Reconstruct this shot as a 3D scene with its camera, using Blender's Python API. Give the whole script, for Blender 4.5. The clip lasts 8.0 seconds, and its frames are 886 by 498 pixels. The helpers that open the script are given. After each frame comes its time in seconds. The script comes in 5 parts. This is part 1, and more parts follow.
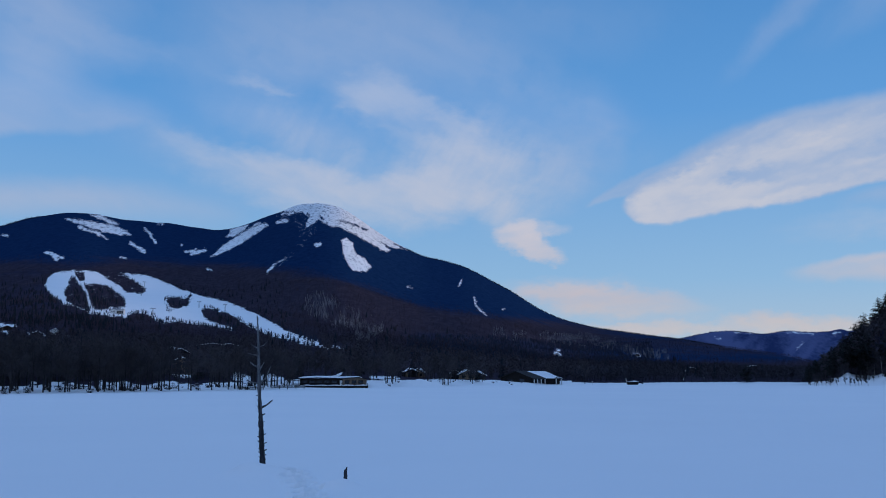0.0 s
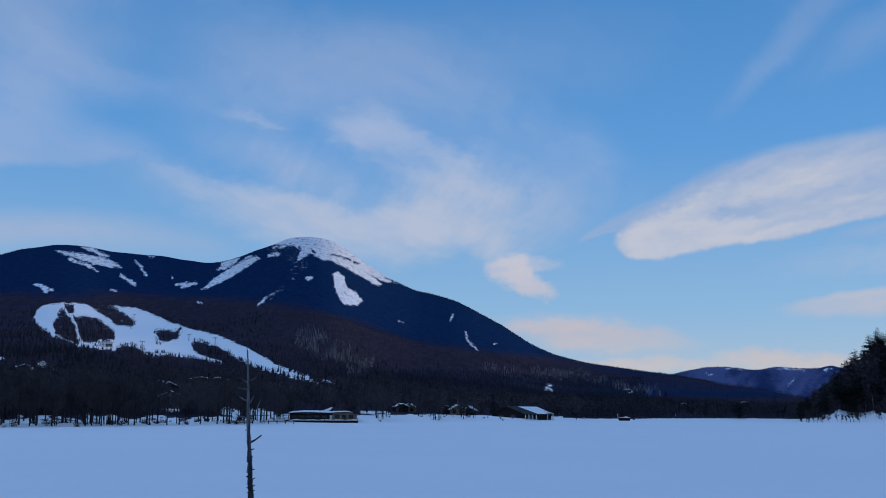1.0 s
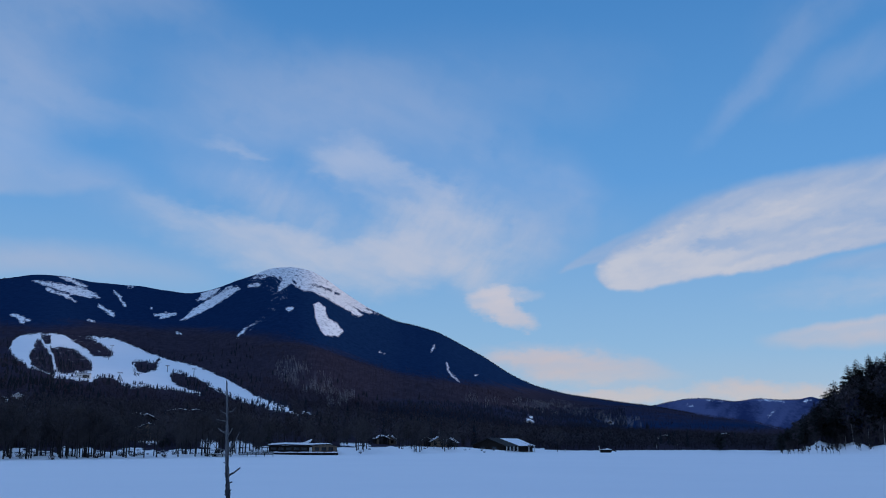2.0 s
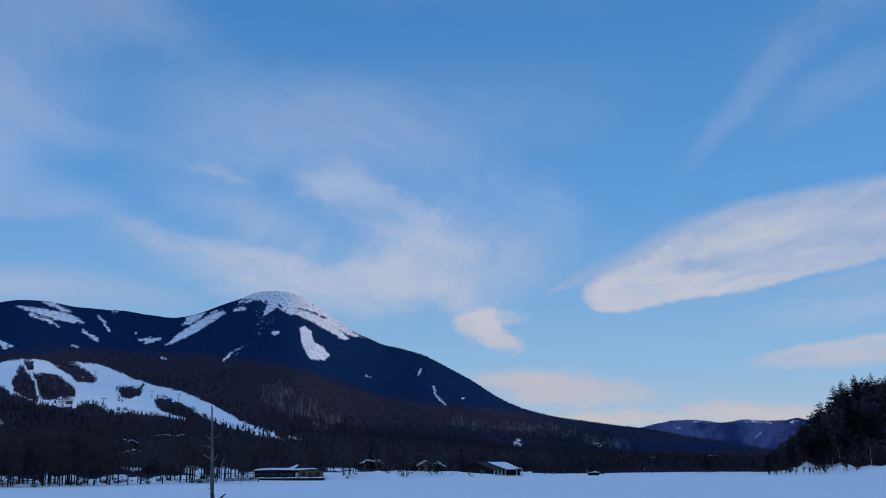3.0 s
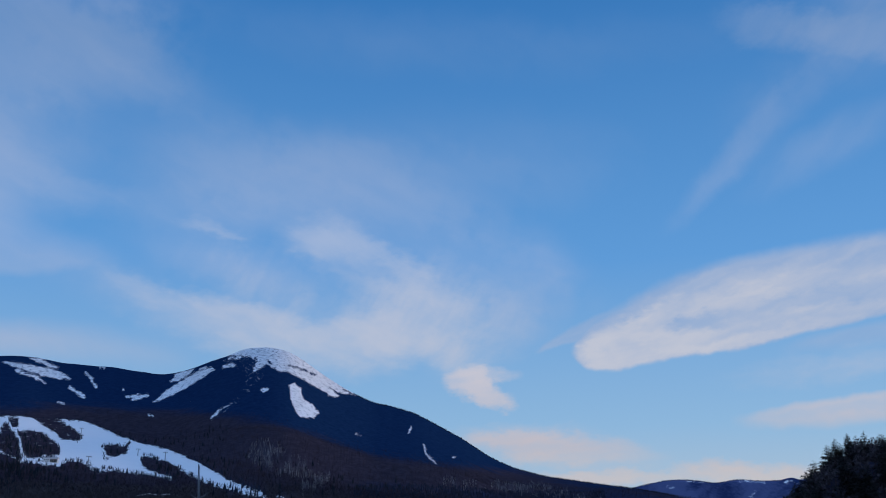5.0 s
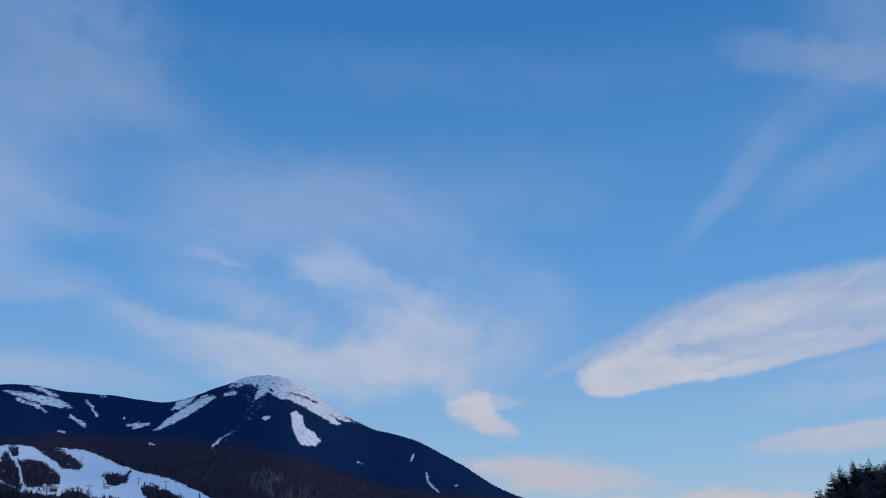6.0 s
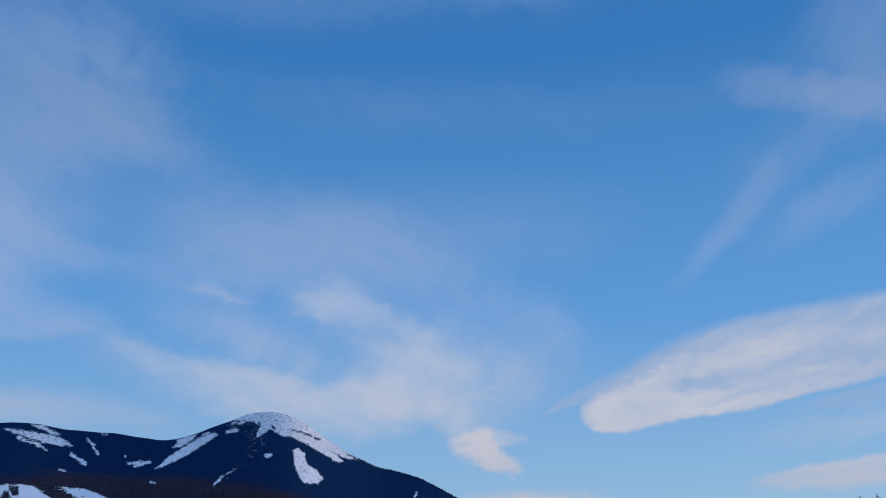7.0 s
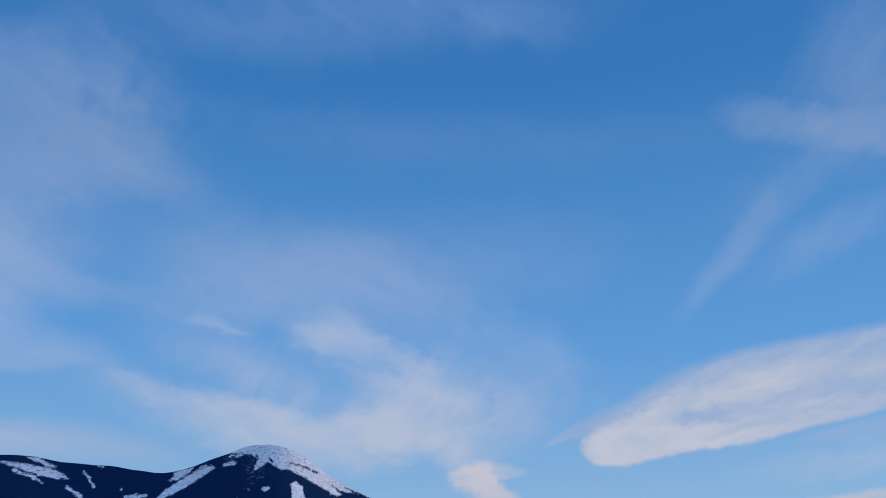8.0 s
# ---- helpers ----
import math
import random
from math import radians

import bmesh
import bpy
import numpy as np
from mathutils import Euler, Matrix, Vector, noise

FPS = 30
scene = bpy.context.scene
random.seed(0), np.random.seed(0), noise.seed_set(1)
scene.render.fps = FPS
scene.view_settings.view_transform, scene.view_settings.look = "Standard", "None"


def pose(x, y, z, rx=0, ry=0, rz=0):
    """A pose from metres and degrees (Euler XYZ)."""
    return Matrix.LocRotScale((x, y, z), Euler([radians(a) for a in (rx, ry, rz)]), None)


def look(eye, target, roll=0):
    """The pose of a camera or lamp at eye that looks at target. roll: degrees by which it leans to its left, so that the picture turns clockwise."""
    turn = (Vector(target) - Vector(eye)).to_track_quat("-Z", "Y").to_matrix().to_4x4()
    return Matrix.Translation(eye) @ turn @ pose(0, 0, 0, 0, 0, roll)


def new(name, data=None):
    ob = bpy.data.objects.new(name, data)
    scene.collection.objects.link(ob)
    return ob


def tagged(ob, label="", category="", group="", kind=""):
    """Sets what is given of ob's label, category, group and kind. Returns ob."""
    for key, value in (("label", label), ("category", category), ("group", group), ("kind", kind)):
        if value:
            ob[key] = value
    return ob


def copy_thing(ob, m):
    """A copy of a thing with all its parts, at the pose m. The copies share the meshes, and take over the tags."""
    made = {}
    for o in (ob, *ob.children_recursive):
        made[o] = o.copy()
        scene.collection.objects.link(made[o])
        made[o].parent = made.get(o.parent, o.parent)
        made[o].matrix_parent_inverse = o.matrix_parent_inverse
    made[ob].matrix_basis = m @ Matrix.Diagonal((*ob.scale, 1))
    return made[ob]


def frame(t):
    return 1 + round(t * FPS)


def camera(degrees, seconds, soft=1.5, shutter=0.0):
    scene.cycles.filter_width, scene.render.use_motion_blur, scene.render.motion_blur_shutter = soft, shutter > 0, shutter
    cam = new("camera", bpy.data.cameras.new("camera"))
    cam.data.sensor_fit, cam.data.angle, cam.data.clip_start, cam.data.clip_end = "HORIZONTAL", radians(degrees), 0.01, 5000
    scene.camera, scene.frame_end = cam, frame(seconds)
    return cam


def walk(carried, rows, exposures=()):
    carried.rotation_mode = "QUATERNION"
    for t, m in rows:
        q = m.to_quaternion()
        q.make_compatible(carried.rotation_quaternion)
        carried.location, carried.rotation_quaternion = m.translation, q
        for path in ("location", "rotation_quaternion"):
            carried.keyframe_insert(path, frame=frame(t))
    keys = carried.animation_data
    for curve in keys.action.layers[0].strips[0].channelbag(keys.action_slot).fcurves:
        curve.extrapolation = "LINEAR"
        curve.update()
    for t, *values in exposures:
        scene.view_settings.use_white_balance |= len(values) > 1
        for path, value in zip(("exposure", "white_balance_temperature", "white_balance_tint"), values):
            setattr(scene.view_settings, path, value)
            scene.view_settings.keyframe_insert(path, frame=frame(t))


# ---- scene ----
cam = camera(52.0, 8.0, soft=1.0)
EYE = (0.0, 0.0, 3.0)
# seconds, turn, tilt, lean
TURNS = [
    (0.0, 0.000, 8.073, 0.000),
    (0.5, -0.232, 9.026, -0.159),
    (1.0, -0.572, 10.233, -0.236),
    (1.5, -1.191, 11.314, -0.289),
    (3.0, -2.534, 13.623, 0.321),
    (3.5, -2.829, 14.420, 0.409),
    (4.0, -3.053, 15.393, 0.376),
    (4.5, -3.154, 16.346, 0.259),
    (6.0, -2.961, 18.876, 0.395),
    (6.5, -2.755, 19.911, 0.552),
    (7.0, -2.720, 21.096, 0.629),
    (7.5, -2.739, 22.201, 0.617),
    (8.0, -2.794, 23.100, 0.538),
]
walk(cam, [(t, pose(*EYE, 90 + tilt, lean, turn)) for t, turn, tilt, lean in TURNS])


# ---------------------------------------------------------------- world and sun
class Nodes:
    """Short hands for node trees."""

    def __init__(self, tree):
        self.tree = tree
        tree.nodes.clear()

    def add(self, kind, **props):
        n = self.tree.nodes.new(kind)
        for key, value in props.items():
            setattr(n, key, value)
        return n

    def put(self, socket, value):
        if isinstance(value, bpy.types.NodeSocket):
            self.tree.links.new(value, socket)
        elif value is not None:
            socket.default_value = value

    def math(self, op, a, b=None, c=None, clamp=False):
        n = self.add("ShaderNodeMath", operation=op, use_clamp=clamp)
        for i, v in enumerate((a, b, c)):
            self.put(n.inputs[i], v)
        return n.outputs[0]

    def vec(self, op, a, b=None, scale=None):
        n = self.add("ShaderNodeVectorMath", operation=op)
        self.put(n.inputs[0], a)
        self.put(n.inputs[1], b)
        if scale is not None:
            self.put(n.inputs["Scale"], scale)
        return n.outputs["Value"] if op in ("LENGTH", "DOT_PRODUCT") else n.outputs[0]

    def noise(self, vector, scale=1.0, detail=4.0, rough=0.5, color=False, distort=0.0):
        n = self.add("ShaderNodeTexNoise")
        self.put(n.inputs["Vector"], vector)
        for key, v in (("Scale", scale), ("Detail", detail), ("Roughness", rough), ("Distortion", distort)):
            n.inputs[key].default_value = v
        return n.outputs["Color" if color else "Fac"]

    def mapping(self, vector, loc=(0, 0, 0), rot=(0, 0, 0), scale=(1, 1, 1), kind="POINT"):
        n = self.add("ShaderNodeMapping", vector_type=kind)
        self.put(n.inputs["Vector"], vector)
        for key, v in (("Location", loc), ("Rotation", rot), ("Scale", scale)):
            n.inputs[key].default_value = v
        return n.outputs[0]

    def remap(self, value, a, b, c=0.0, d=1.0, smooth=True):
        n = self.add("ShaderNodeMapRange", interpolation_type="SMOOTHSTEP" if smooth else "LINEAR")
        for i, v in enumerate((value, a, b, c, d)):
            self.put(n.inputs[i], v)
        return n.outputs[0]

    def ramp(self, value, stops):
        n = self.add("ShaderNodeValToRGB")
        els = n.color_ramp.elements
        while len(els) < len(stops):
            els.new(0.5)
        for el, (at, col) in zip(els, stops):
            el.position, el.color = at, (*col, 1)
        self.put(n.inputs[0], value)
        return n.outputs[0]

    def mix(self, fac, a, b, blend="MIX"):
        n = self.add("ShaderNodeMix", data_type="RGBA", blend_type=blend)
        self.put(n.inputs[0], fac)
        for i, v in ((6, a), (7, b)):
            self.put(n.inputs[i], (*v, 1) if isinstance(v, tuple) and len(v) == 3 else v)
        return n.outputs[2]


SUN_BEARING, SUN_HEIGHT = 78.0, 3.0  # evening sun, low beyond unseen hills added to the west

# Clouds as soft patches of the sky: bearing, height, half length, half width, slant (all in degrees), amount, core
CIRRUS_WEST = [
    (-27.66, 27.85, 13.63, 7.21, 13.05, 0.55, 0.35), (-20.15, 29.72, 8.7, 6.45, -23.22, 0.4, 0.2),
    (-17.4, 28.48, 6.35, 4.52, -29.6, 0.2, 0.1), (-15.68, 26.67, 8.27, 2.77, -21.23, 0.25, 0),
    (-24.66, 20.98, 7.2, 6.12, 9.23, 0.6, 0), (-25.09, 18.32, 3.33, 4.67, 0, 0.4, 0),
    (-19.18, 14.79, 8.43, 2.41, -13.12, 0.10, 0), (-24.0, 24.5, 7.0, 3.4, -6, 0.22, 0),
]
CIRRUS_EAST = [
    (21.85, 21.5, 6.59, 1.37, 39.37, 0.40, 0), (25.01, 23.78, 6.46, 2.03, 39.72, 0.25, 0),
    (28.32, 21.55, 7.48, 1.95, 20.26, 0.28, 0), (28.01, 28.45, 3.0, 0.6, -18, 0.42, 0),
    (32.91, 30.43, 8.88, 6.15, 29.29, 0.5, 0), (27.17, 26.1, 8.74, 3.01, 28.22, 0.15, 0),
]
CIRRUS_MIDDLE = [
    (-8.5, 21.3, 14.82, 5.0, -1.45, 0.60, 0), (-13.34, 18.99, 6.33, 2.56, -5.28, 0.25, 0),
    (-2.06, 19.55, 13.44, 4.98, -17.98, 0.36, 0), (4.41, 22.76, 16.22, 4.63, -1.17, 0.22, 0),
    (-10.22, 15.76, 9.52, 2.56, -11.73, 0.28, 0), (8.22, 14.19, 4.95, 4.27, 56.46, 0.32, 0),
    (6.53, 17.38, 9.46, 3.95, -30.57, 0.26, 0), (-4.75, 37.25, 27.45, 3.98, 3.1, 0.25, 0),
    (6.06, 37.04, 12.96, 2.68, -2.12, 0.15, 0), (3.76, 29.87, 28.55, 2.46, -2.72, 0.14, 0),
]
MIDDLE_FIBRES = [
    (3.4, 10.6, 3.4, 1.5, -28, 0.3, 0), (-9.0, 15.2, 8.0, 2.6, -14, 0.16, 0), (2.42, 13.6, 5.09, 4.2, -0.5, 0.40, 0), (-1.0, 12.6, 5.5, 3.4, -8, 0.34, 0), (-6.5, 12.2, 6.5, 3.0, -10, 0.2, 0), (5.28, 12.0, 5.34, 3.4, 27.78, 0.26, 0),
]
WAVE_LIT = [
    (13.24, 10.39, 2.5, 1.07, 5, 0.2, 0), (21.92, 10.73, 7.67, 0.6, 8, 0.35, 0.1), (16.0, 12.7, 3.67, 0.53, 20, 0.3, 0.1), (23.2, 13.67, 5.33, 0.87, 8, 0.2, 0),
]
LOW_CLOUDS = [
    (12.8, 2.95, 10.12, 0.69, -0.69, 0.6, 0.2), (21.56, 3.18, 5.52, 0.82, -2.34, 0.85, 0.2), (8.04, 5.6, 6.31, 0.9, -0.87, 0.2, 0), (27.5, 9.0, 9.0, 1.3, 4, 0.14, 0),
]
# Clouds with a shape of their own, as strips of the sky: bearing, lower and upper edge in degrees, amount
WAVE_EDGE = [
    (11.1, 10.2, 10.5, 0), (11.45, 9.9, 11.1, 0.8), (11.95, 9.6, 11.7, 0.95), (12.75, 9.38, 12.3, 1), (13.81, 9.38, 12.85, 1), (14.89, 9.57, 13.4, 1),
    (16.32, 9.79, 14.15, 1), (18.07, 10.08, 14.8, 1), (19.8, 10.13, 15.2, 1), (21.49, 10.2, 15.5, 1), (23.17, 10.47, 15.72, 1), (24.81, 10.81, 15.86, 1),
    (26.42, 11.08, 15.96, 1), (28, 11.33, 16.05, 1), (30.09, 11.65, 16.05, 1), (35.3, 11.89, 15.8, 1), (40.4, 11.9, 15.31, 0.8), (44.92, 11.97, 14.37, 0),
]
WAVE_TAIL = [
    (8.85, 10.52, 10.6, 0), (9.36, 10.6, 10.93, 0.5), (10.08, 10.82, 11.33, 0.68), (10.99, 11.05, 11.85, 0.7), (11.75, 11.2, 12.2, 0.72), (12.75, 11.6, 12.65, 0.65),
    (14, 12.2, 13.2, 0.4), (15.8, 13.0, 14.0, 0),
]
WAVE_UNDER = [
    (23.15, 9.98, 10.05, 0), (25.07, 9.91, 10.44, 0.3), (26.96, 10.03, 10.84, 0.4), (29.63, 10.13, 11.14, 0.4), (33.43, 10.38, 11.3, 0.3), (38.74, 10.94, 11.51, 0),
]
WAVE_ROLL = [
    (11.12, 10.14, 10.56, 0), (11.65, 9.57, 10.96, 0.8), (12.71, 9.26, 11.63, 1), (14.13, 9.21, 12.19, 1), (15.54, 9.51, 12.61, 1), (16.95, 9.79, 13.02, 0.9),
    (19.03, 10.03, 13.64, 0.75), (21.4, 10.1, 14.14, 0.6), (24.72, 10.68, 14.78, 0.6), (29.99, 11.52, 15.04, 0.5),
]
HOLLOW = [
    (16.64, 11.87, 12.01, 0), (17.68, 11.68, 12.36, 0.8), (19.05, 11.6, 12.55, 0.9), (20.4, 11.65, 12.53, 0.7), (21.74, 11.93, 12.5, 0.35), (24.07, 12.25, 13.08, 0.4),
    (26.33, 12.55, 13.37, 0.55), (29.97, 12.66, 13.61, 0.5),
]
PINK_TUFT = [
    (2.87, 8.76, 9.01, 0), (3.59, 8.45, 9.36, 0.55), (4.3, 8.2, 9.6, 0.7), (5.19, 7.75, 9.66, 0.95), (5.83, 7.4, 9.41, 0.95), (6.32, 7.3, 8.55, 0.95),
    (6.81, 7.23, 8.27, 0.95), (7.3, 7.29, 7.75, 0.9), (7.94, 7.42, 7.49, 0),
]
TUFT_TOP = [
    (3.8, 8.9, 9.7, 0), (5.0, 8.9, 9.75, 0.45), (6.2, 8.95, 9.65, 0.5), (7.2, 9.0, 9.5, 0.36), (8.2, 9.1, 9.4, 0),
]
FEATHER = [
    (-14.27, 17.95, 18.3, 0), (-13.07, 17.85, 18.4, 0.16), (-11.83, 17.7, 18.2, 0.22), (-10.57, 17.6, 17.95, 0.24), (-9.85, 17.6, 17.8, 0.2), (-9.0, 17.6, 17.7, 0),
]
WISP_UPPER = [
    (-8.23, 17.24, 18.11, 0), (-6.79, 17.1, 18.35, 0.2), (-4.97, 16.95, 18.77, 0.34), (-3.3, 16.71, 18.54, 0.36), (-1.81, 16.24, 17.72, 0.36), (-0.33, 15.87, 17.03, 0.33),
    (1.33, 14.48, 16.05, 0.34), (2.96, 12.91, 15.17, 0.28), (4.58, 11.85, 14.27, 0.14), (6, 11.49, 13.9, 0),
]
WISP_LOWER = [
    (-7.48, 16.93, 17.55, 0), (-5.65, 16.3, 17.34, 0.22), (-3.8, 15.48, 16.7, 0.24), (-1.95, 14.57, 15.86, 0.22), (-0.12, 13.78, 15.07, 0.26), (2.05, 12.22, 14.3, 0.26),
    (4.55, 10.49, 13.23, 0),
]
WHITE_BAND = [
    (-20.14, 14.54, 15.03, 0), (-17.51, 13.62, 15.06, 0.16), (-15.78, 12.76, 14.5, 0.27), (-14.05, 12.03, 13.85, 0.38), (-12.33, 11.42, 13.61, 0.46), (-9.9, 10.54, 13.32, 0.52),
    (-7.11, 9.95, 12.81, 0.55), (-5.01, 9.82, 12.25, 0.5), (-2.91, 9.84, 12.72, 0.54), (-0.44, 10.12, 13.09, 0.6), (0.98, 10.35, 12.75, 0.52), (2.41, 10.85, 12.39, 0.32),
    (4.89, 10.49, 12.19, 0.12), (7.02, 10.45, 11.81, 0),
]
WEST_WING = [
    (-30.79, 12.32, 16.09, 0.5), (-26.89, 13.55, 17.2, 0.5), (-23.99, 14.12, 17.09, 0.46), (-22.12, 14.27, 16.59, 0.42), (-20.25, 14.7, 16.32, 0.36), (-18.66, 15.17, 16.05, 0.24),
    (-16.69, 15.34, 15.83, 0),
]
WEST_STREAK = [
    (-31.39, 21.66, 24.03, 0.35), (-26.75, 20.99, 23.16, 0.38), (-25.09, 20.62, 22.57, 0.4), (-23, 19.56, 21.55, 0.34), (-20.91, 18.84, 20.54, 0.28), (-18.86, 18.65, 19.87, 0.2),
    (-16.51, 18.89, 19.83, 0.14), (-13.72, 18.97, 19.65, 0),
]
SHOULDER_VEIL = [
    (-28.58, 9.29, 10.88, 0.5), (-23.08, 9.71, 11.15, 0.48), (-20.11, 9.75, 11.22, 0.42), (-16.99, 9.76, 11.1, 0.34), (-14.39, 9.56, 10.69, 0.25), (-11.74, 9.33, 10.31, 0),
]
EAST_HOOK = [
    (21.33, 29.99, 30.32, 0), (23.11, 28.67, 30.39, 0.3), (24.89, 28.1, 30.2, 0.42), (26.96, 27.6, 29.5, 0.56), (28.6, 27.05, 28.95, 0.62), (30.52, 26.41, 28.42, 0.58),
    (32.37, 25.81, 28.23, 0.5), (36.39, 24.35, 28.36, 0.45), (41.68, 22.47, 26.66, 0),
]
PINK_BAND = [
    (3.43, 5.25, 5.46, 0), (5.21, 4.95, 5.59, 0.5), (7.32, 4.44, 5.57, 0.62), (9.76, 4.13, 5.46, 0.66), (12.17, 3.96, 5.32, 0.5), (14.53, 3.85, 4.92, 0.26),
    (17.15, 3.74, 4.18, 0),
]
LENS_EAST = [
    (20.36, 6.14, 6.27, 0), (22.13, 5.94, 6.56, 0.32), (24.03, 5.86, 6.89, 0.5), (26.49, 5.84, 7.08, 0.6), (29.09, 5.93, 7.18, 0.6), (32.78, 5.78, 7.1, 0.5),
    (36.67, 5.87, 6.74, 0),
]


def build_world():
    world = bpy.data.worlds.new("evening_sky")
    scene.world = world
    world.use_nodes = True
    k = Nodes(world.node_tree)
    out = k.add("ShaderNodeOutputWorld")
    way = k.vec("NORMALIZE", k.add("ShaderNodeTexCoord").outputs["Generated"])
    xyz = k.add("ShaderNodeSeparateXYZ")
    k.put(xyz.inputs[0], way)
    bearing = k.math("MULTIPLY", k.math("ARCTAN2", xyz.outputs[0], xyz.outputs[1]), 57.29578)
    height = k.math("MULTIPLY", k.math("ARCSINE", xyz.outputs[2]), 57.29578)
    chart = k.add("ShaderNodeCombineXYZ")
    k.put(chart.inputs[0], bearing)
    k.put(chart.inputs[1], height)
    chart = chart.outputs[0]

    # clear sky
    sky = k.add("ShaderNodeTexSky", sky_type="NISHITA", sun_disc=False)
    sky.sun_elevation, sky.sun_rotation = radians(SUN_HEIGHT), radians(SUN_BEARING)
    sky.altitude, sky.air_density, sky.dust_density, sky.ozone_density = 1500, 1.0, 0.4, 2.5
    up = k.math("DIVIDE", k.math("MAXIMUM", height, 0.0), 60.0)
    air = k.ramp(up, [(0.0, (5.0, 6.0, 7.2)), (0.10, (2.95, 5.2, 8.0)), (0.27, (1.26, 3.66, 7.7)), (0.55, (0.42, 2.08, 5.55)), (1.0, (0.3, 1.4, 4.4))])
    clear = k.mix(0.85, k.vec("SCALE", sky.outputs[0], scale=SKY_GAIN), air)

    # winds that pull the clouds about
    far = k.vec("SUBTRACT", k.noise(chart, 0.11, 2.0, 0.5, True), (0.5, 0.5, 0.5))
    near = k.vec("SUBTRACT", k.noise(chart, 0.55, 3.0, 0.55, True), (0.5, 0.5, 0.5))
    blown = k.vec("ADD", chart, k.vec("ADD", k.vec("SCALE", far, scale=2.2), k.vec("SCALE", near, scale=0.9)))
    eased = k.vec("ADD", chart, k.vec("ADD", k.vec("SCALE", far, scale=0.6), k.vec("SCALE", near, scale=0.55)))

    torn = k.vec("SUBTRACT", k.noise(k.mapping(chart, rot=(0, 0, radians(-25)), scale=(0.55, 1.1, 1)), 1.0, 4.0, 0.6, True), (0.5, 0.5, 0.5))
    torn = k.vec("ADD", eased, k.vec("SCALE", torn, scale=1.5))

    def patches(where, rows):
        total = None
        for b, e, length, width, slant, amount, core in rows:
            local = k.mapping(where, (b, e, 0), (0, 0, radians(slant)), (length, width, 1), "TEXTURE")
            one = k.remap(k.vec("LENGTH", local), 1.0, core, 0.0, amount)
            total = one if total is None else k.math("ADD", total, one)
        return total

    def veil(amount, thin=0.30):
        """Amounts that add up softly instead of reaching a hard top."""
        return k.math("SUBTRACT", 1.0, k.math("POWER", thin, amount))

    def streaks(slant, long, short, low, high, rough=0.5):
        m = k.mapping(blown, rot=(0, 0, radians(slant)), scale=(1, 1, 1), kind="TEXTURE")
        m = k.mapping(m, scale=(1 / long, 1 / short, 1))
        return k.remap(k.noise(m, 1.0, 3.0, rough), 0.32, 0.68, low, high)

    def strip(where, rows, soft_low, soft_high):
        """A cloud between two edges that change with the bearing."""
        parts = k.add("ShaderNodeSeparateXYZ")
        k.put(parts.inputs[0], where)
        first, last = rows[0][0], rows[-1][0]
        along = k.remap(parts.outputs[0], first, last, smooth=False)
        n = k.add("ShaderNodeValToRGB")
        n.color_ramp.interpolation = "CARDINAL"
        els = n.color_ramp.elements
        while len(els) < len(rows):
            els.new(0.5)
        for el, (b, low, high, amount) in zip(els, rows):
            el.position, el.color = (b - first) / (last - first), (low / 50, high / 50, amount, 1)
        k.put(n.inputs[0], along)
        edges = k.add("ShaderNodeSeparateXYZ")
        k.put(edges.inputs[0], k.vec("MULTIPLY", n.outputs[0], (50, 50, 1)))
        above = k.math("DIVIDE", k.math("SUBTRACT", parts.outputs[1], edges.outputs[0]), soft_low)
        below = k.math("DIVIDE", k.math("SUBTRACT", edges.outputs[1], parts.outputs[1]), soft_high)
        body = k.math("MULTIPLY", k.remap(above, -1.0, 1.0), k.remap(below, -1.0, 1.0))
        return k.math("MULTIPLY", body, k.math("MAXIMUM", edges.outputs[2], 0.0))

    def total(*amounts):
        out = amounts[0]
        for one in amounts[1:]:
            out = k.math("ADD", out, one)
        return out

    west = total(patches(blown, CIRRUS_WEST), patches(blown, CIRRUS_MIDDLE), strip(eased, WEST_WING, 0.4, 1.2), strip(torn, WEST_STREAK, 0.9, 0.6), strip(eased, SHOULDER_VEIL, 0.8, 0.8))
    west = k.math("MULTIPLY", west, k.math("MULTIPLY", streaks(-18, 14, 3.0, 0.72, 1.2), streaks(-24, 5, 0.9, 0.93, 1.06)))
    east = total(patches(blown, CIRRUS_EAST), strip(torn, EAST_HOOK, 0.8, 0.7))
    east = k.math("MULTIPLY", east, k.math("MULTIPLY", streaks(40, 12, 1.5, 0.75, 1.2), streaks(40, 6, 0.6, 0.92, 1.06)))
    band = total(strip(torn, WHITE_BAND, 1.5, 0.7), strip(torn, WISP_UPPER, 0.8, 0.8), strip(torn, WISP_LOWER, 0.8, 0.8), strip(torn, FEATHER, 0.3, 0.5))
    band = k.math("MULTIPLY", band, k.math("MULTIPLY", streaks(-20, 6, 1.5, 0.66, 1.25), streaks(-28, 3, 0.6, 0.92, 1.07)))
    fibres = k.math("MULTIPLY", patches(torn, MIDDLE_FIBRES), k.math("MULTIPLY", streaks(58, 5, 1.4, 0.5, 1.3), streaks(66, 4, 0.6, 0.93, 1.06)))
    band = k.math("ADD", band, fibres)
    wave = k.math("MAXIMUM", strip(eased, WAVE_EDGE, 0.16, 0.5), strip(eased, WAVE_TAIL, 0.16, 0.2))
    rolls = k.math("MULTIPLY", strip(torn, WAVE_ROLL, 0.4, 0.6), 0.62)
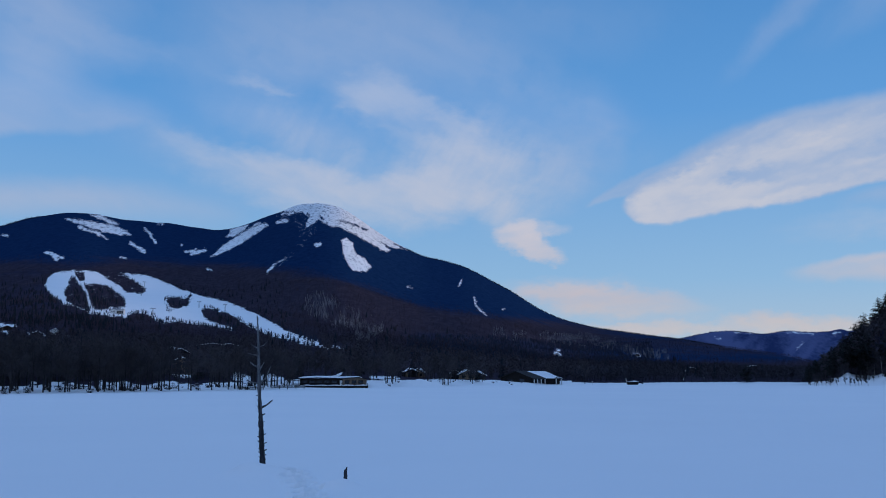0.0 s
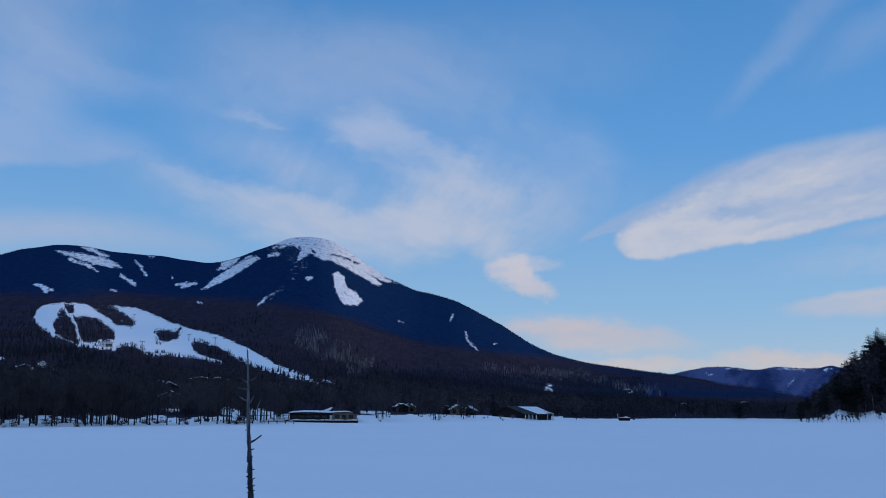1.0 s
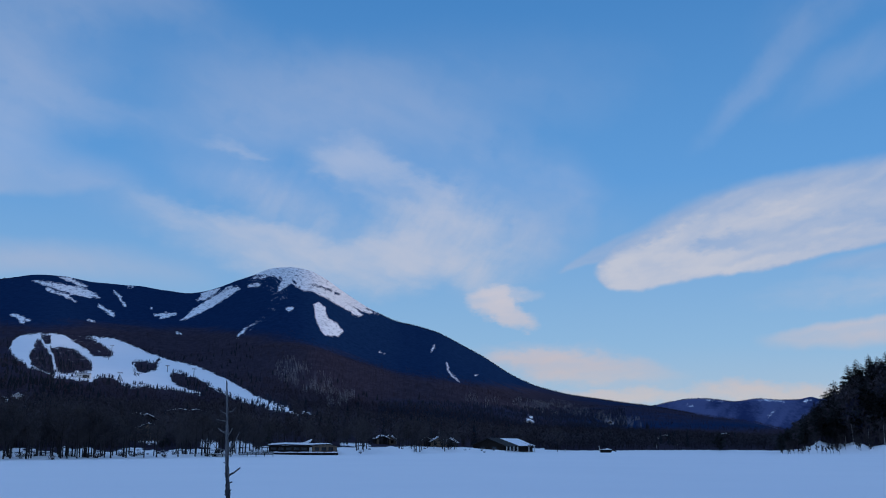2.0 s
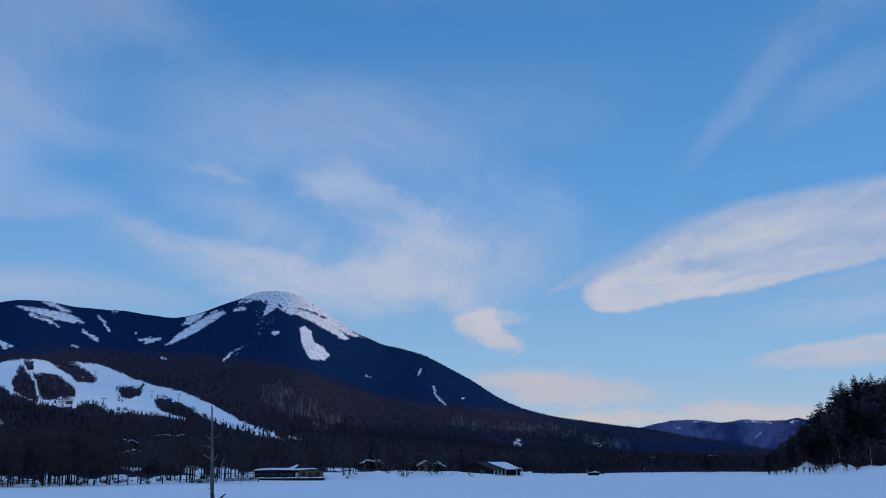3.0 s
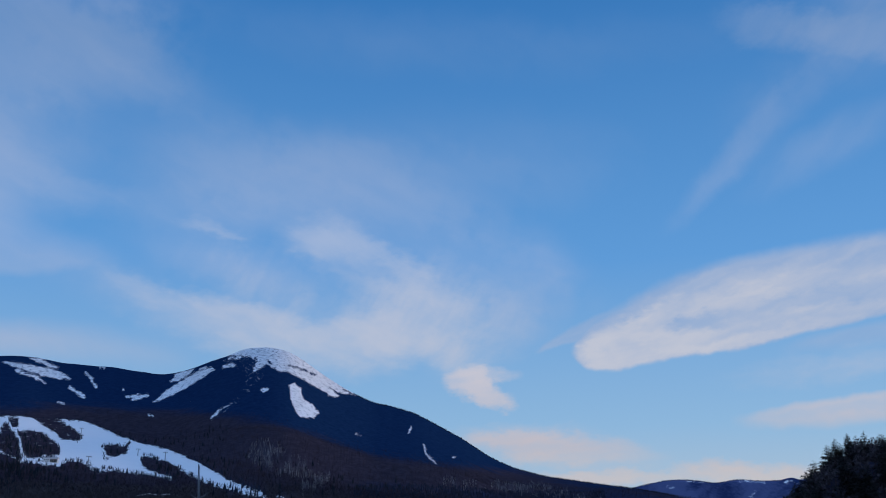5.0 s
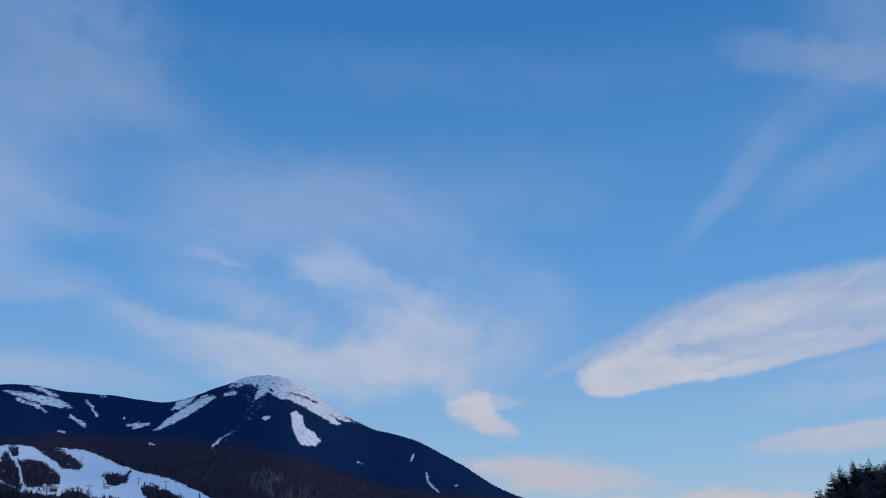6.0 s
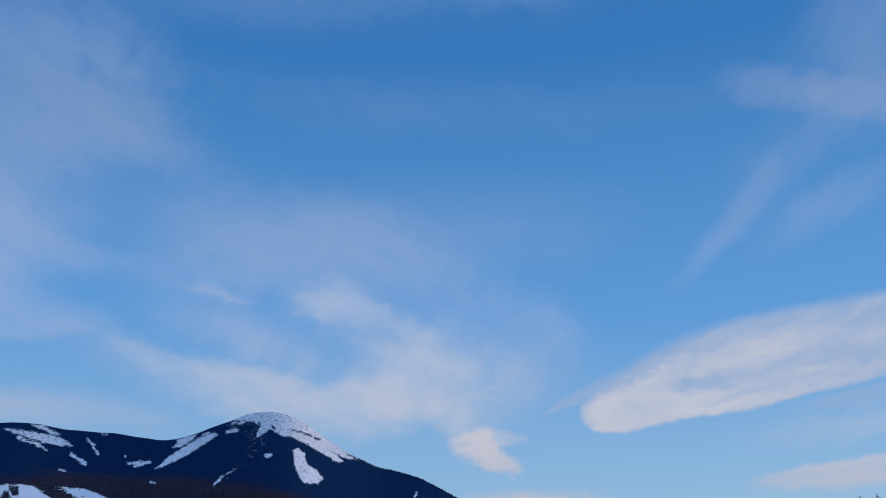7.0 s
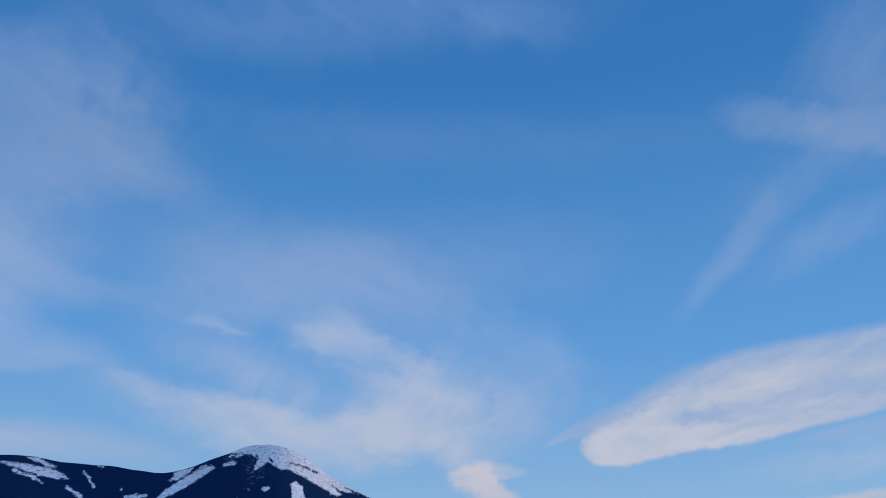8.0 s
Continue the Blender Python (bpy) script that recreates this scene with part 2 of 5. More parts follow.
    wave_grain = total(k.math("MULTIPLY", streaks(13, 10, 1.4, 0.0, 1.0, 0.5), 0.34), k.math("MULTIPLY", streaks(18, 4, 0.7, 0.0, 1.0, 0.5), 0.12), rolls, patches(torn, WAVE_LIT))
    wave_grain = k.math("SUBTRACT", wave_grain, k.math("MULTIPLY", strip(torn, HOLLOW, 0.35, 0.4), 0.7), clamp=True)
    wave = k.math("ADD", k.math("MULTIPLY", wave, k.remap(wave_grain, 0, 1, 0.74, 0.97, False)), strip(eased, WAVE_UNDER, 0.4, 0.3))
    low = total(patches(torn, LOW_CLOUDS), strip(torn, PINK_BAND, 0.6, 0.4), strip(eased, LENS_EAST, 0.5, 0.25), strip(torn, PINK_TUFT, 0.45, 0.55), strip(torn, TUFT_TOP, 0.3, 0.4))
    low = k.math("MULTIPLY", low, k.math("MULTIPLY", streaks(2, 9, 1.0, 0.65, 1.2), streaks(-4, 2, 0.4, 0.92, 1.07)))
    # bright cloud added outside the watched part of the sky, to light the snow
    around = k.math("MULTIPLY", k.remap(k.noise(k.mapping(way, scale=(2.0, 2.0, 5.0)), 1.0, 5.0, 0.6), 0.30, 0.62, 0.1, 0.9),
                    k.math("MAXIMUM", k.remap(k.math("ABSOLUTE", k.math("SUBTRACT", bearing, 3.0)), 34.0, 50.0), k.remap(height, 40.0, 56.0)))

    # last stop, overhead and unseen, is brightened well past the watched sky
    haze_col = k.ramp(up, [(0.0, (6.0, 5.3, 5.2)), (0.12, (5.0, 4.95, 5.8)), (0.28, (3.2, 4.4, 6.9)), (0.48, (2.0, 3.2, 5.6)), (0.62, (2.3, 3.6, 6.6)), (1.0, (4.6, 7.1, 12.2))])
    thin = k.math("ADD", k.math("ADD", west, east), around)
    col = k.mix(veil(thin, 0.27), clear, haze_col)
    col = k.mix(veil(band, 0.15), col, k.ramp(up, [(0.0, (5.6, 5.6, 6.1)), (0.3, (4.5, 5.2, 6.9)), (0.5, (3.7, 4.6, 6.6))]))
    col = k.mix(k.math("MINIMUM", wave, 0.95), col, k.mix(wave_grain, (3.0, 4.1, 6.3), (5.35, 5.6, 6.55)))
    col = k.mix(veil(low, 0.16), col, k.ramp(up, [(0.03, (6.3, 5.6, 5.3)), (0.08, (5.7, 4.95, 5.2)), (0.115, (5.6, 5.3, 5.9)), (0.16, (5.9, 5.7, 6.4))]))
    bg = k.add("ShaderNodeBackground")
    bg.inputs["Strength"].default_value = 0.1
    k.put(bg.inputs["Color"], col)
    k.put(out.inputs["Surface"], bg.outputs[0])


SKY_GAIN = 1.0
build_world()

sun = new("sun", bpy.data.lights.new("sun", "SUN"))
sun.data.energy, sun.data.angle, sun.data.color = 1.8, radians(6), (1.0, 0.80, 0.66)
a, h = radians(SUN_BEARING), radians(SUN_HEIGHT)
sun.matrix_world = look((math.sin(a) * math.cos(h) * 900, math.cos(a) * math.cos(h) * 900, math.sin(h) * 900), (0, 0, 0))


# ---------------------------------------------------------------- materials
def material(name, fill, rough=0.8, spec=0.3):
    m = bpy.data.materials.new(name)
    m.use_nodes = True
    k = Nodes(m.node_tree)
    out = k.add("ShaderNodeOutputMaterial")
    bsdf = k.add("ShaderNodeBsdfPrincipled")
    bsdf.inputs["Roughness"].default_value = rough
    bsdf.inputs["Specular IOR Level"].default_value = spec
    k.put(out.inputs["Surface"], bsdf.outputs[0])
    col, bump = fill(k)
    k.put(bsdf.inputs["Base Color"], (*col, 1) if isinstance(col, tuple) else col)
    if bump is not None:
        b = k.add("ShaderNodeBump")
        b.inputs["Strength"].default_value = bump[1]
        b.inputs["Distance"].default_value = bump[2]
        k.put(b.inputs["Height"], bump[0])
        k.put(bsdf.inputs["Normal"], b.outputs[0])
    return m


def place(k):
    return k.add("ShaderNodeNewGeometry").outputs["Position"]


def solid(name, a, b, scale=3.0, rough=0.8, stretch=(1, 1, 1), bump=0.3, spec=0.3, depth=0.01, vary=0.0):
    """Two-tone material with grain at two scales, in object space."""

    def fill(k):
        co = k.mapping(k.add("ShaderNodeTexCoord").outputs["Object"], scale=stretch)
        coarse, fine = k.noise(co, scale, 3.0, 0.55), k.noise(co, scale * 7, 4.0, 0.6)
        f = k.math("ADD", k.math("MULTIPLY", coarse, 0.65), k.math("MULTIPLY", fine, 0.35))
        if vary:
            f = k.math("ADD", f, k.math("MULTIPLY", k.math("SUBTRACT", k.add("ShaderNodeObjectInfo").outputs["Random"], 0.5), vary))
        return k.mix(k.remap(f, 0.35, 0.65), a, b), (fine, bump, depth)

    return material(name, fill, rough, spec)


def woods(name, a, b):
    """Tree clumps joined by the thousand: each island has its own tone."""

    def fill(k):
        isl = k.add("ShaderNodeNewGeometry").outputs["Random Per Island"]
        f = k.math("ADD", k.math("MULTIPLY", isl, 0.22), k.math("MULTIPLY", k.noise(place(k), 0.008, 3.0, 0.6), 0.9))
        return k.mix(k.remap(f, 0.2, 0.9, smooth=False), a, b), None

    return material(name, fill, 0.9, 0.1)


def terrain_fill(k):
    pos = place(k)
    cover = k.add("ShaderNodeAttribute", attribute_name="snow_cover").outputs["Fac"]
    larch = k.add("ShaderNodeAttribute", attribute_name="larch").outputs["Fac"]
    speck = k.noise(k.mapping(pos, scale=(1, 0.5, 1.0)), 0.085, 5.0, 0.75)
    soft = k.noise(pos, 0.006, 3.0, 0.5)
    snow = k.remap(k.math("ADD", cover, k.math("MULTIPLY", k.math("SUBTRACT", speck, 0.5), 2.6)), 0.0, 0.25)
    # woods: dark firs above, blue haze put into their colour; brown larches below
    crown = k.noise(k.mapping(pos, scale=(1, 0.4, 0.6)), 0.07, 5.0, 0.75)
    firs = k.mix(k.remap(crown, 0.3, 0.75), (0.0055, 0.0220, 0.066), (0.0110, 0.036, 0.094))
    larches = k.mix(k.remap(crown, 0.3, 0.7), (0.028, 0.0245, 0.038), (0.050, 0.0425, 0.060))
    axes = k.add("ShaderNodeSeparateXYZ")
    k.put(axes.inputs[0], pos)
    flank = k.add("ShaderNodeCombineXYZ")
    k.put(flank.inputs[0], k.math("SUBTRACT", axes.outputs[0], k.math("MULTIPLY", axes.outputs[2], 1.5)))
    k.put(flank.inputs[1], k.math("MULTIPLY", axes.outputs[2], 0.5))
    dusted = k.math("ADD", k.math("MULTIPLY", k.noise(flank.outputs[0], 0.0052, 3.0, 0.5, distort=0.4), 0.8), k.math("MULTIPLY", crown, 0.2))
    # distance haze put into the far ridge's colour; paler where snow-dusted
    hazed_far_wood = k.mix(k.remap(dusted, 0.43, 0.57), (0.026, 0.042, 0.112), (0.100, 0.120, 0.235))
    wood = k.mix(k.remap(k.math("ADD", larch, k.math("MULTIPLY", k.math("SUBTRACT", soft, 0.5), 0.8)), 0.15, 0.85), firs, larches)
    pale = k.add("ShaderNodeAttribute", attribute_name="pale").outputs["Fac"]
    wood = k.mix(k.math("MULTIPLY", pale, 0.28), wood, k.mix(speck, (0.06, 0.06, 0.07), (0.24, 0.24, 0.26)))
    # "birch" holds the share of this haze tone
    wood = k.mix(k.add("ShaderNodeAttribute", attribute_name="birch").outputs["Fac"], wood, hazed_far_wood)
    white = k.mix(k.noise(pos, 0.03, 4.0, 0.6), (0.82, 0.832, 0.845), (0.91, 0.91, 0.905))
    # scree and dwarf pine show through the wind-scoured snow of the summit
    scoured = k.math("MULTIPLY", k.remap(axes.outputs[2], 480.0, 640.0), k.remap(k.noise(pos, 0.05, 6.0, 0.75), 0.40, 0.66))
    white = k.mix(k.math("MULTIPLY", scoured, 0.5), white, (0.36, 0.34, 0.34))
    ripple = k.math("ADD", k.noise(pos, 0.25, 4.0, 0.5), k.math("MULTIPLY", k.noise(pos, 2.2, 4.0, 0.6), 0.12))
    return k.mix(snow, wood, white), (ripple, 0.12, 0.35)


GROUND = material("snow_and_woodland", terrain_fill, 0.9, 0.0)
SNOW = solid("settled_snow", (0.78, 0.80, 0.83), (0.87, 0.88, 0.89), 1.2, 0.7, bump=0.25, depth=0.05)
def dead_wood_fill(k):
    """Dark ragged bark below, bare silver wood where it has peeled off higher up."""
    co = k.add("ShaderNodeTexCoord").outputs["Object"]
    up = k.add("ShaderNodeSeparateXYZ")
    k.put(up.inputs[0], co)
    grain, fine = k.noise(k.mapping(co, scale=(4, 4, 0.5)), 2.0, 3.0, 0.55), k.noise(k.mapping(co, scale=(4, 4, 0.6)), 14.0, 4.0, 0.6)
    f = k.math("ADD", k.math("MULTIPLY", grain, 0.6), k.math("MULTIPLY", fine, 0.4))
    bark = k.mix(k.remap(f, 0.35, 0.65), (0.010, 0.011, 0.015), (0.045, 0.046, 0.054))
    bare = k.mix(k.remap(f, 0.35, 0.65), (0.07, 0.072, 0.08), (0.20, 0.20, 0.21))
    peeled = k.remap(k.math("ADD", up.outputs[2], k.math("MULTIPLY", k.math("SUBTRACT", grain, 0.5), 2.5)), 1.7, 2.9)
    return k.mix(peeled, bark, bare), (fine, 0.8, 0.02)


DEAD_WOOD = material("dead_tree_wood", dead_wood_fill, 0.85, 0.2)
GREY_WOOD = solid("weathered_dead_wood", (0.012, 0.012, 0.016), (0.055, 0.054, 0.060), 2.0, 0.85, (4, 4, 0.5), 0.8, depth=0.02)
DARK_BARK = solid("dark_bark", (0.015, 0.013, 0.015), (0.035, 0.030, 0.030), 1.5, 0.9, (3, 3, 0.6), 0.6, vary=0.2)
TWIGS = solid("bare_twigs", (0.029, 0.025, 0.029), (0.064, 0.053, 0.056), 0.6, 0.9, bump=0.0, vary=0.3)
NEEDLES = solid("fir_needles", (0.0035, 0.006, 0.0065), (0.010, 0.0145, 0.013), 0.7, 0.9, bump=0.0, vary=0.3)
BIRCH_BARK = solid("birch_bark", (0.20, 0.19, 0.19), (0.55, 0.54, 0.53), 2.5, 0.8, (1, 1, 3), 0.3)
DARK_TIMBER = solid("dark_stained_timber", (0.010, 0.009, 0.009), (0.030, 0.024, 0.022), 1.2, 0.85, (5, 5, 0.6), 0.4, spec=0.08)
TAN_TIMBER = solid("tan_timber_boards", (0.12, 0.085, 0.06), (0.24, 0.17, 0.12), 1.0, 0.75, (6, 6, 0.6), 0.4)
WHITE_PAINT = solid("white_render", (0.62, 0.62, 0.61), (0.78, 0.77, 0.75), 1.0, 0.8, bump=0.2)
METAL_ROOF = solid("dark_metal_roof", (0.018, 0.017, 0.018), (0.045, 0.040, 0.040), 1.0, 0.8, (4, 0.4, 1), 0.2, 0.1)
STEEL = solid("galvanised_steel", (0.20, 0.21, 0.22), (0.34, 0.35, 0.36), 1.5, 0.5, spec=0.5)
GLASS = solid("dark_window_glass", (0.012, 0.014, 0.018), (0.03, 0.034, 0.04), 0.8, 0.08, bump=0.0, spec=0.7)
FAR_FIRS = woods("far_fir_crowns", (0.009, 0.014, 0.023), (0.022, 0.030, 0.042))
NEAR_LARCH = woods("lakeside_larch_twigs", (0.041, 0.0360, 0.046), (0.078, 0.066, 0.073))
# larch twigs made greyer and bluer to stand for haze over the lake's far end
HAZED_EAST_LARCH = woods("hazed_east_twigs", (0.026, 0.026, 0.036), (0.054, 0.048, 0.058))
BIRCH_STEMS = woods("birch_stems", (0.16, 0.165, 0.18), (0.42, 0.42, 0.44))
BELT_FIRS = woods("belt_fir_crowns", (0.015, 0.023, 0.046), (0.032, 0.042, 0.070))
FAR_LARCH = woods("far_larch_twigs", (0.025, 0.0210, 0.030), (0.050, 0.040, 0.052))


# ---------------------------------------------------------------- land
def lattice(i, j, seed):
    h = (i * 374761393 + j * 668265263 + seed * 982451653) & 0xFFFFFFFF
    h = ((h ^ (h >> 13)) * 1274126177) & 0xFFFFFFFF
    return ((h ^ (h >> 16)) & 0xFFFF) / 65535.0


def value_noise(x, y, seed=0):
    i, j = np.floor(x).astype(np.int64), np.floor(y).astype(np.int64)
    u, v = x - i, y - j
    u, v = u * u * (3 - 2 * u), v * v * (3 - 2 * v)
    a, b = lattice(i, j, seed), lattice(i + 1, j, seed)
    c, d = lattice(i, j + 1, seed), lattice(i + 1, j + 1, seed)
    return (a * (1 - u) + b * u) * (1 - v) + (c * (1 - u) + d * u) * v - 0.5


def fbm(x, y, octaves=4, seed=0, gain=0.5):
    total, amp = 0.0, 1.0
    for o in range(octaves):
        total = total + amp * value_noise(x * 2**o, y * 2**o, seed + o)
        amp *= gain
    return total


def step(x, a, b):
    t = np.clip((x - a) / (b - a), 0, 1)
    return t * t * (3 - 2 * t)


# crest of the main mountain: bearing and height above the eye, in degrees
CREST = [
    (-180, 2.5), (-60, 4), (-40, 7), (-30, 8.3), (-26.31, 8.53), (-25.59, 8.84),
    (-24.87, 9.12), (-23.97, 9.35), (-23.07, 9.54), (-22.15, 9.64), (-21.36, 9.62), (-20.24, 9.46),
    (-19.27, 9.35), (-18.3, 9.33), (-16.98, 9.3), (-15.64, 9.15), (-14.45, 9), (-13.78, 9.06),
    (-13.09, 9.15), (-12.24, 9.5), (-11.22, 9.91), (-10, 10.41), (-9.31, 10.71), (-8.78, 10.83),
    (-8.25, 10.88), (-7.53, 10.87), (-6.82, 10.74), (-6.28, 10.54), (-5.56, 10.09), (-4.47, 9.33),
    (-3.75, 8.87), (-3.02, 8.45), (-2.12, 8), (-1.22, 7.61), (-0.14, 7.4), (1.29, 7),
    (2.19, 6.57), (3.08, 6.07), (4.32, 5.42), (5.9, 4.35), (6.77, 3.92), (7.64, 3.56),
    (9.38, 3.09), (11.09, 2.83), (12.78, 2.57), (14.45, 2.35), (15.77, 2.1), (17.39, 1.77),
    # bearing 45 to 140: unseen hills added to keep the sun off the lake
    (19.29, 1.49), (20.84, 1.21), (22.04, 0.78), (30, 0.5), (45, 3), (60, 7.5),
    (100, 8), (140, 4), (180, 2.5),
]
# crest of the distant snowy ridge
FAR_CREST = [
    (-180, 1), (-5, 0.3), (12.74, 0.99), (14.12, 2.25), (14.62, 2.35), (15.46, 2.54),
    (16.45, 2.73), (17.43, 2.78), (18.39, 2.7), (19.34, 2.52), (20.13, 2.67), (20.92, 2.73),
    (21.83, 2.61), (23.05, 2.62), (24.25, 2.63), (25.94, 2.63), (35, 3.2), (60, 2),
    (180, 1),
]
# the lake's shore: bearing in degrees, distance in metres
SHORE = [(-180, 26), (-120, 30), (-90, 60), (-60, 120), (-40, 165), (-25.7, 189), (-19.7, 201), (-13.3, 220), (-10.6, 240), (-9.7, 270), (-6.9, 274), (-4.0, 278), (-2.0, 305), (0.6, 328),
         (5.5, 378), (9.0, 430), (11.7, 450), (14.4, 500), (18.3, 560), (20.8, 570), (21.6, 500), (22.2, 412), (23.8, 385), (28, 365), (40, 320),
         (60, 180), (90, 70), (120, 32), (180, 26)]
# distance of the mountain's crest by bearing
CREST_AWAY = [(-180, 2500), (-60, 3300), (-25, 3900), (-16, 4050), (-8, 4200), (0, 4150), (8, 3600), (14, 2900), (20, 2400), (30, 2200), (60, 2200), (180, 2500)]


def table(rows, b):
    xs, ys = zip(*rows)
    return np.interp(b, xs, ys)


def bent(rows, b):
    """A table read with its corners rounded."""
    return sum(table(rows, b + d) for d in (-0.35, -0.12, 0.12, 0.35)) / 4


# bare pistes and clearings on the woods, and the snowfields above the tree line:
# bearing and height of both ends, half width (degrees)
SNOWFIELDS = [
    (-22.1, 8.78, -20.82, 8.39, 0.09), (-20.82, 8.39, -20.5, 8.17, 0.07), (-19.18, 8, -18.38, 7.53, 0.11), (-18.37, 8.85, -18, 8.53, 0.09),
    (-18, 8.53, -17.75, 8.07, 0.09), (-26.19, 8.06, -25.86, 8.01, 0.07), (-23.73, 7.17, -23.23, 7, 0.12), (-23.29, 6.96, -22.86, 6.92, 0.09),
    (-23.54, 7.05, -23.16, 6.81, 0.09), (-19.75, 7.17, -19.29, 7.02, 0.05), (-17.64, 9.2, -17.31, 9.18, 0.05), (-15.98, 7.59, -14.85, 7.74, 0.08),
    (-15.64, 7.5, -15.18, 7.59, 0.1), (-11.9, 9.37, -11.55, 9.52, 0.07), (-16.27, 8.06, -16.2, 8, 0.05), (-14.64, 6.57, -14.37, 6.55, 0.05),
    (-11.02, 6.53, -10.71, 6.78, 0.08), (-10.72, 6.85, -10.17, 7.28, 0.04), (-8.09, 8.24, -7.81, 8.28, 0.11), (-2.25, 5.72, -1.97, 5.58, 0.05),
    (1, 5.79, 1.18, 6.11, 0.06), (1.96, 5.04, 2.18, 4.37, 0.06), (2.21, 4.37, 2.71, 3.94, 0.06), (3.7, 4.29, 3.99, 4.29, 0.04),
    (-10.44, 9.62, -9.95, 9.71, 0.11), (-10.24, 10.12, -9.47, 10.21, 0.07),
]
# outlines of the larger snowfields, by bearing and height
SUMMIT_CAP = [
    (-10.18, 10.37), (-9.13, 10.79), (-8.43, 10.98), (-7.36, 10.98), (-6.46, 10.75), (-5.19, 9.92),
    (-3.75, 8.98), (-2.37, 8.07), (-3.02, 8.1), (-4.03, 8.52), (-3.38, 7.99), (-3.67, 7.91),
    (-4.64, 8.44), (-5.72, 9.06), (-6.62, 9.4), (-7.26, 9.49), (-7.87, 9.87), (-8.33, 9.54),
    (-8.75, 9.32), (-8.48, 9.96), (-8.94, 10.27), (-9.65, 10.28),
]
SUMMIT_SCRUB = [
    (-6.52, 9.79, -5.73, 9.59, 0.02), (-5.83, 9.59, -4.83, 9.25, 0.04), (-3.06, 8.38, -2.37, 7.99, 0.03), (-8.05, 9.72, -7.51, 9.52, 0.05),
    (-9.18, 10.01, -8.97, 9.7, 0.11), (-8.59, 10.2, -8.48, 10, 0.04), (-9.99, 10.02, -9.29, 9.83, 0.11), (-7.87, 10.05, -7.62, 9.88, 0.04),
]
SUMMIT_DUST = [
    (-9.4, 9.9, -8.5, 9.2, 0.42), (-8.6, 9.2, -9.0, 8.3, 0.22), (-10.4, 10.15, -9.3, 10.0, 0.2), (-11.0, 6.5, -9.6, 7.6, 0.12),
]
GULLY_FIELD = [
    (-6.46, 8.59), (-6.18, 8.74), (-5.82, 8.39), (-5.59, 7.79), (-4.98, 7.4), (-4.59, 6.95),
    (-4.87, 6.59), (-5.69, 6.72), (-6.01, 7.04), (-6.23, 7.71),
]
SADDLE_BANDS = [
    [(-14.46, 7.34), (-13.74, 8.09), (-12.91, 8.64), (-12.06, 9.19), (-11.21, 9.53), (-11.03, 9.43), (-11.71, 8.92), (-12.89, 8.08), (-13.73, 7.64)],
    [(-13.56, 8.61), (-13.26, 9.04), (-12.24, 9.39), (-12.57, 9.00), (-13.18, 8.66)],
]
SHOULDER_BANDS = [
    [(-22.87, 9.19), (-22.12, 9.21), (-21.17, 9.07), (-20.21, 8.89), (-19.50, 8.69), (-19.20, 8.47), (-19.71, 8.45), (-20.36, 8.55), (-21.16, 8.70), (-21.95, 8.95)],
    [(-21.58, 9.58), (-20.88, 9.52), (-19.87, 9.08), (-20.22, 9.06), (-20.87, 9.29)],
    [(-20.54, 9.01), (-19.89, 8.87), (-19.30, 8.60), (-19.72, 8.68)],
]
# outlines of the ski pistes, and the stands of trees left between them
PISTE_WEST = [
    (-23.8, 5.27), (-23.65, 5.7), (-23.24, 6.05), (-22.27, 6.19), (-21.19, 6.24), (-20.84, 6.12), (-19.44, 6.14), (-18.64, 6.13),
    (-17.99, 6.02), (-17.36, 5.8), (-16.59, 5.49), (-16.09, 5.29), (-15.55, 5.1), (-15.32, 5), (-15.07, 4.56), (-15.45, 4.04),
    (-16.15, 3.45), (-17.06, 3.26), (-17.45, 3.39), (-17.99, 3.79), (-18.86, 3.87), (-19.26, 3.56), (-19.96, 3.61), (-20.59, 3.73),
    (-21.13, 3.85), (-22.16, 4.18), (-22.69, 4.26), (-23, 4.52), (-23.41, 4.83),
]
PISTE_EAST = [
    (-15.82, 5.13), (-15.08, 4.94), (-14.41, 4.85), (-13.46, 4.63), (-12.43, 4.23), (-11.57, 3.9), (-10.7, 3.42), (-9.65, 2.81),
    (-8.6, 2.47), (-7.83, 2.33), (-7.62, 1.98), (-8.07, 1.98), (-8.94, 2.12), (-9.98, 2.39), (-10.85, 2.66), (-11.54, 2.93),
    (-12.06, 3.2), (-12.58, 3.54), (-13.27, 3.88), (-13.95, 4.1), (-14.52, 4.2), (-14.85, 4.05), (-14.77, 3.64), (-14.09, 3.31),
    (-13.07, 3.05), (-12.83, 2.91), (-14.08, 3.11), (-15.25, 3.23), (-16.25, 3.41), (-15.95, 4.2),
]
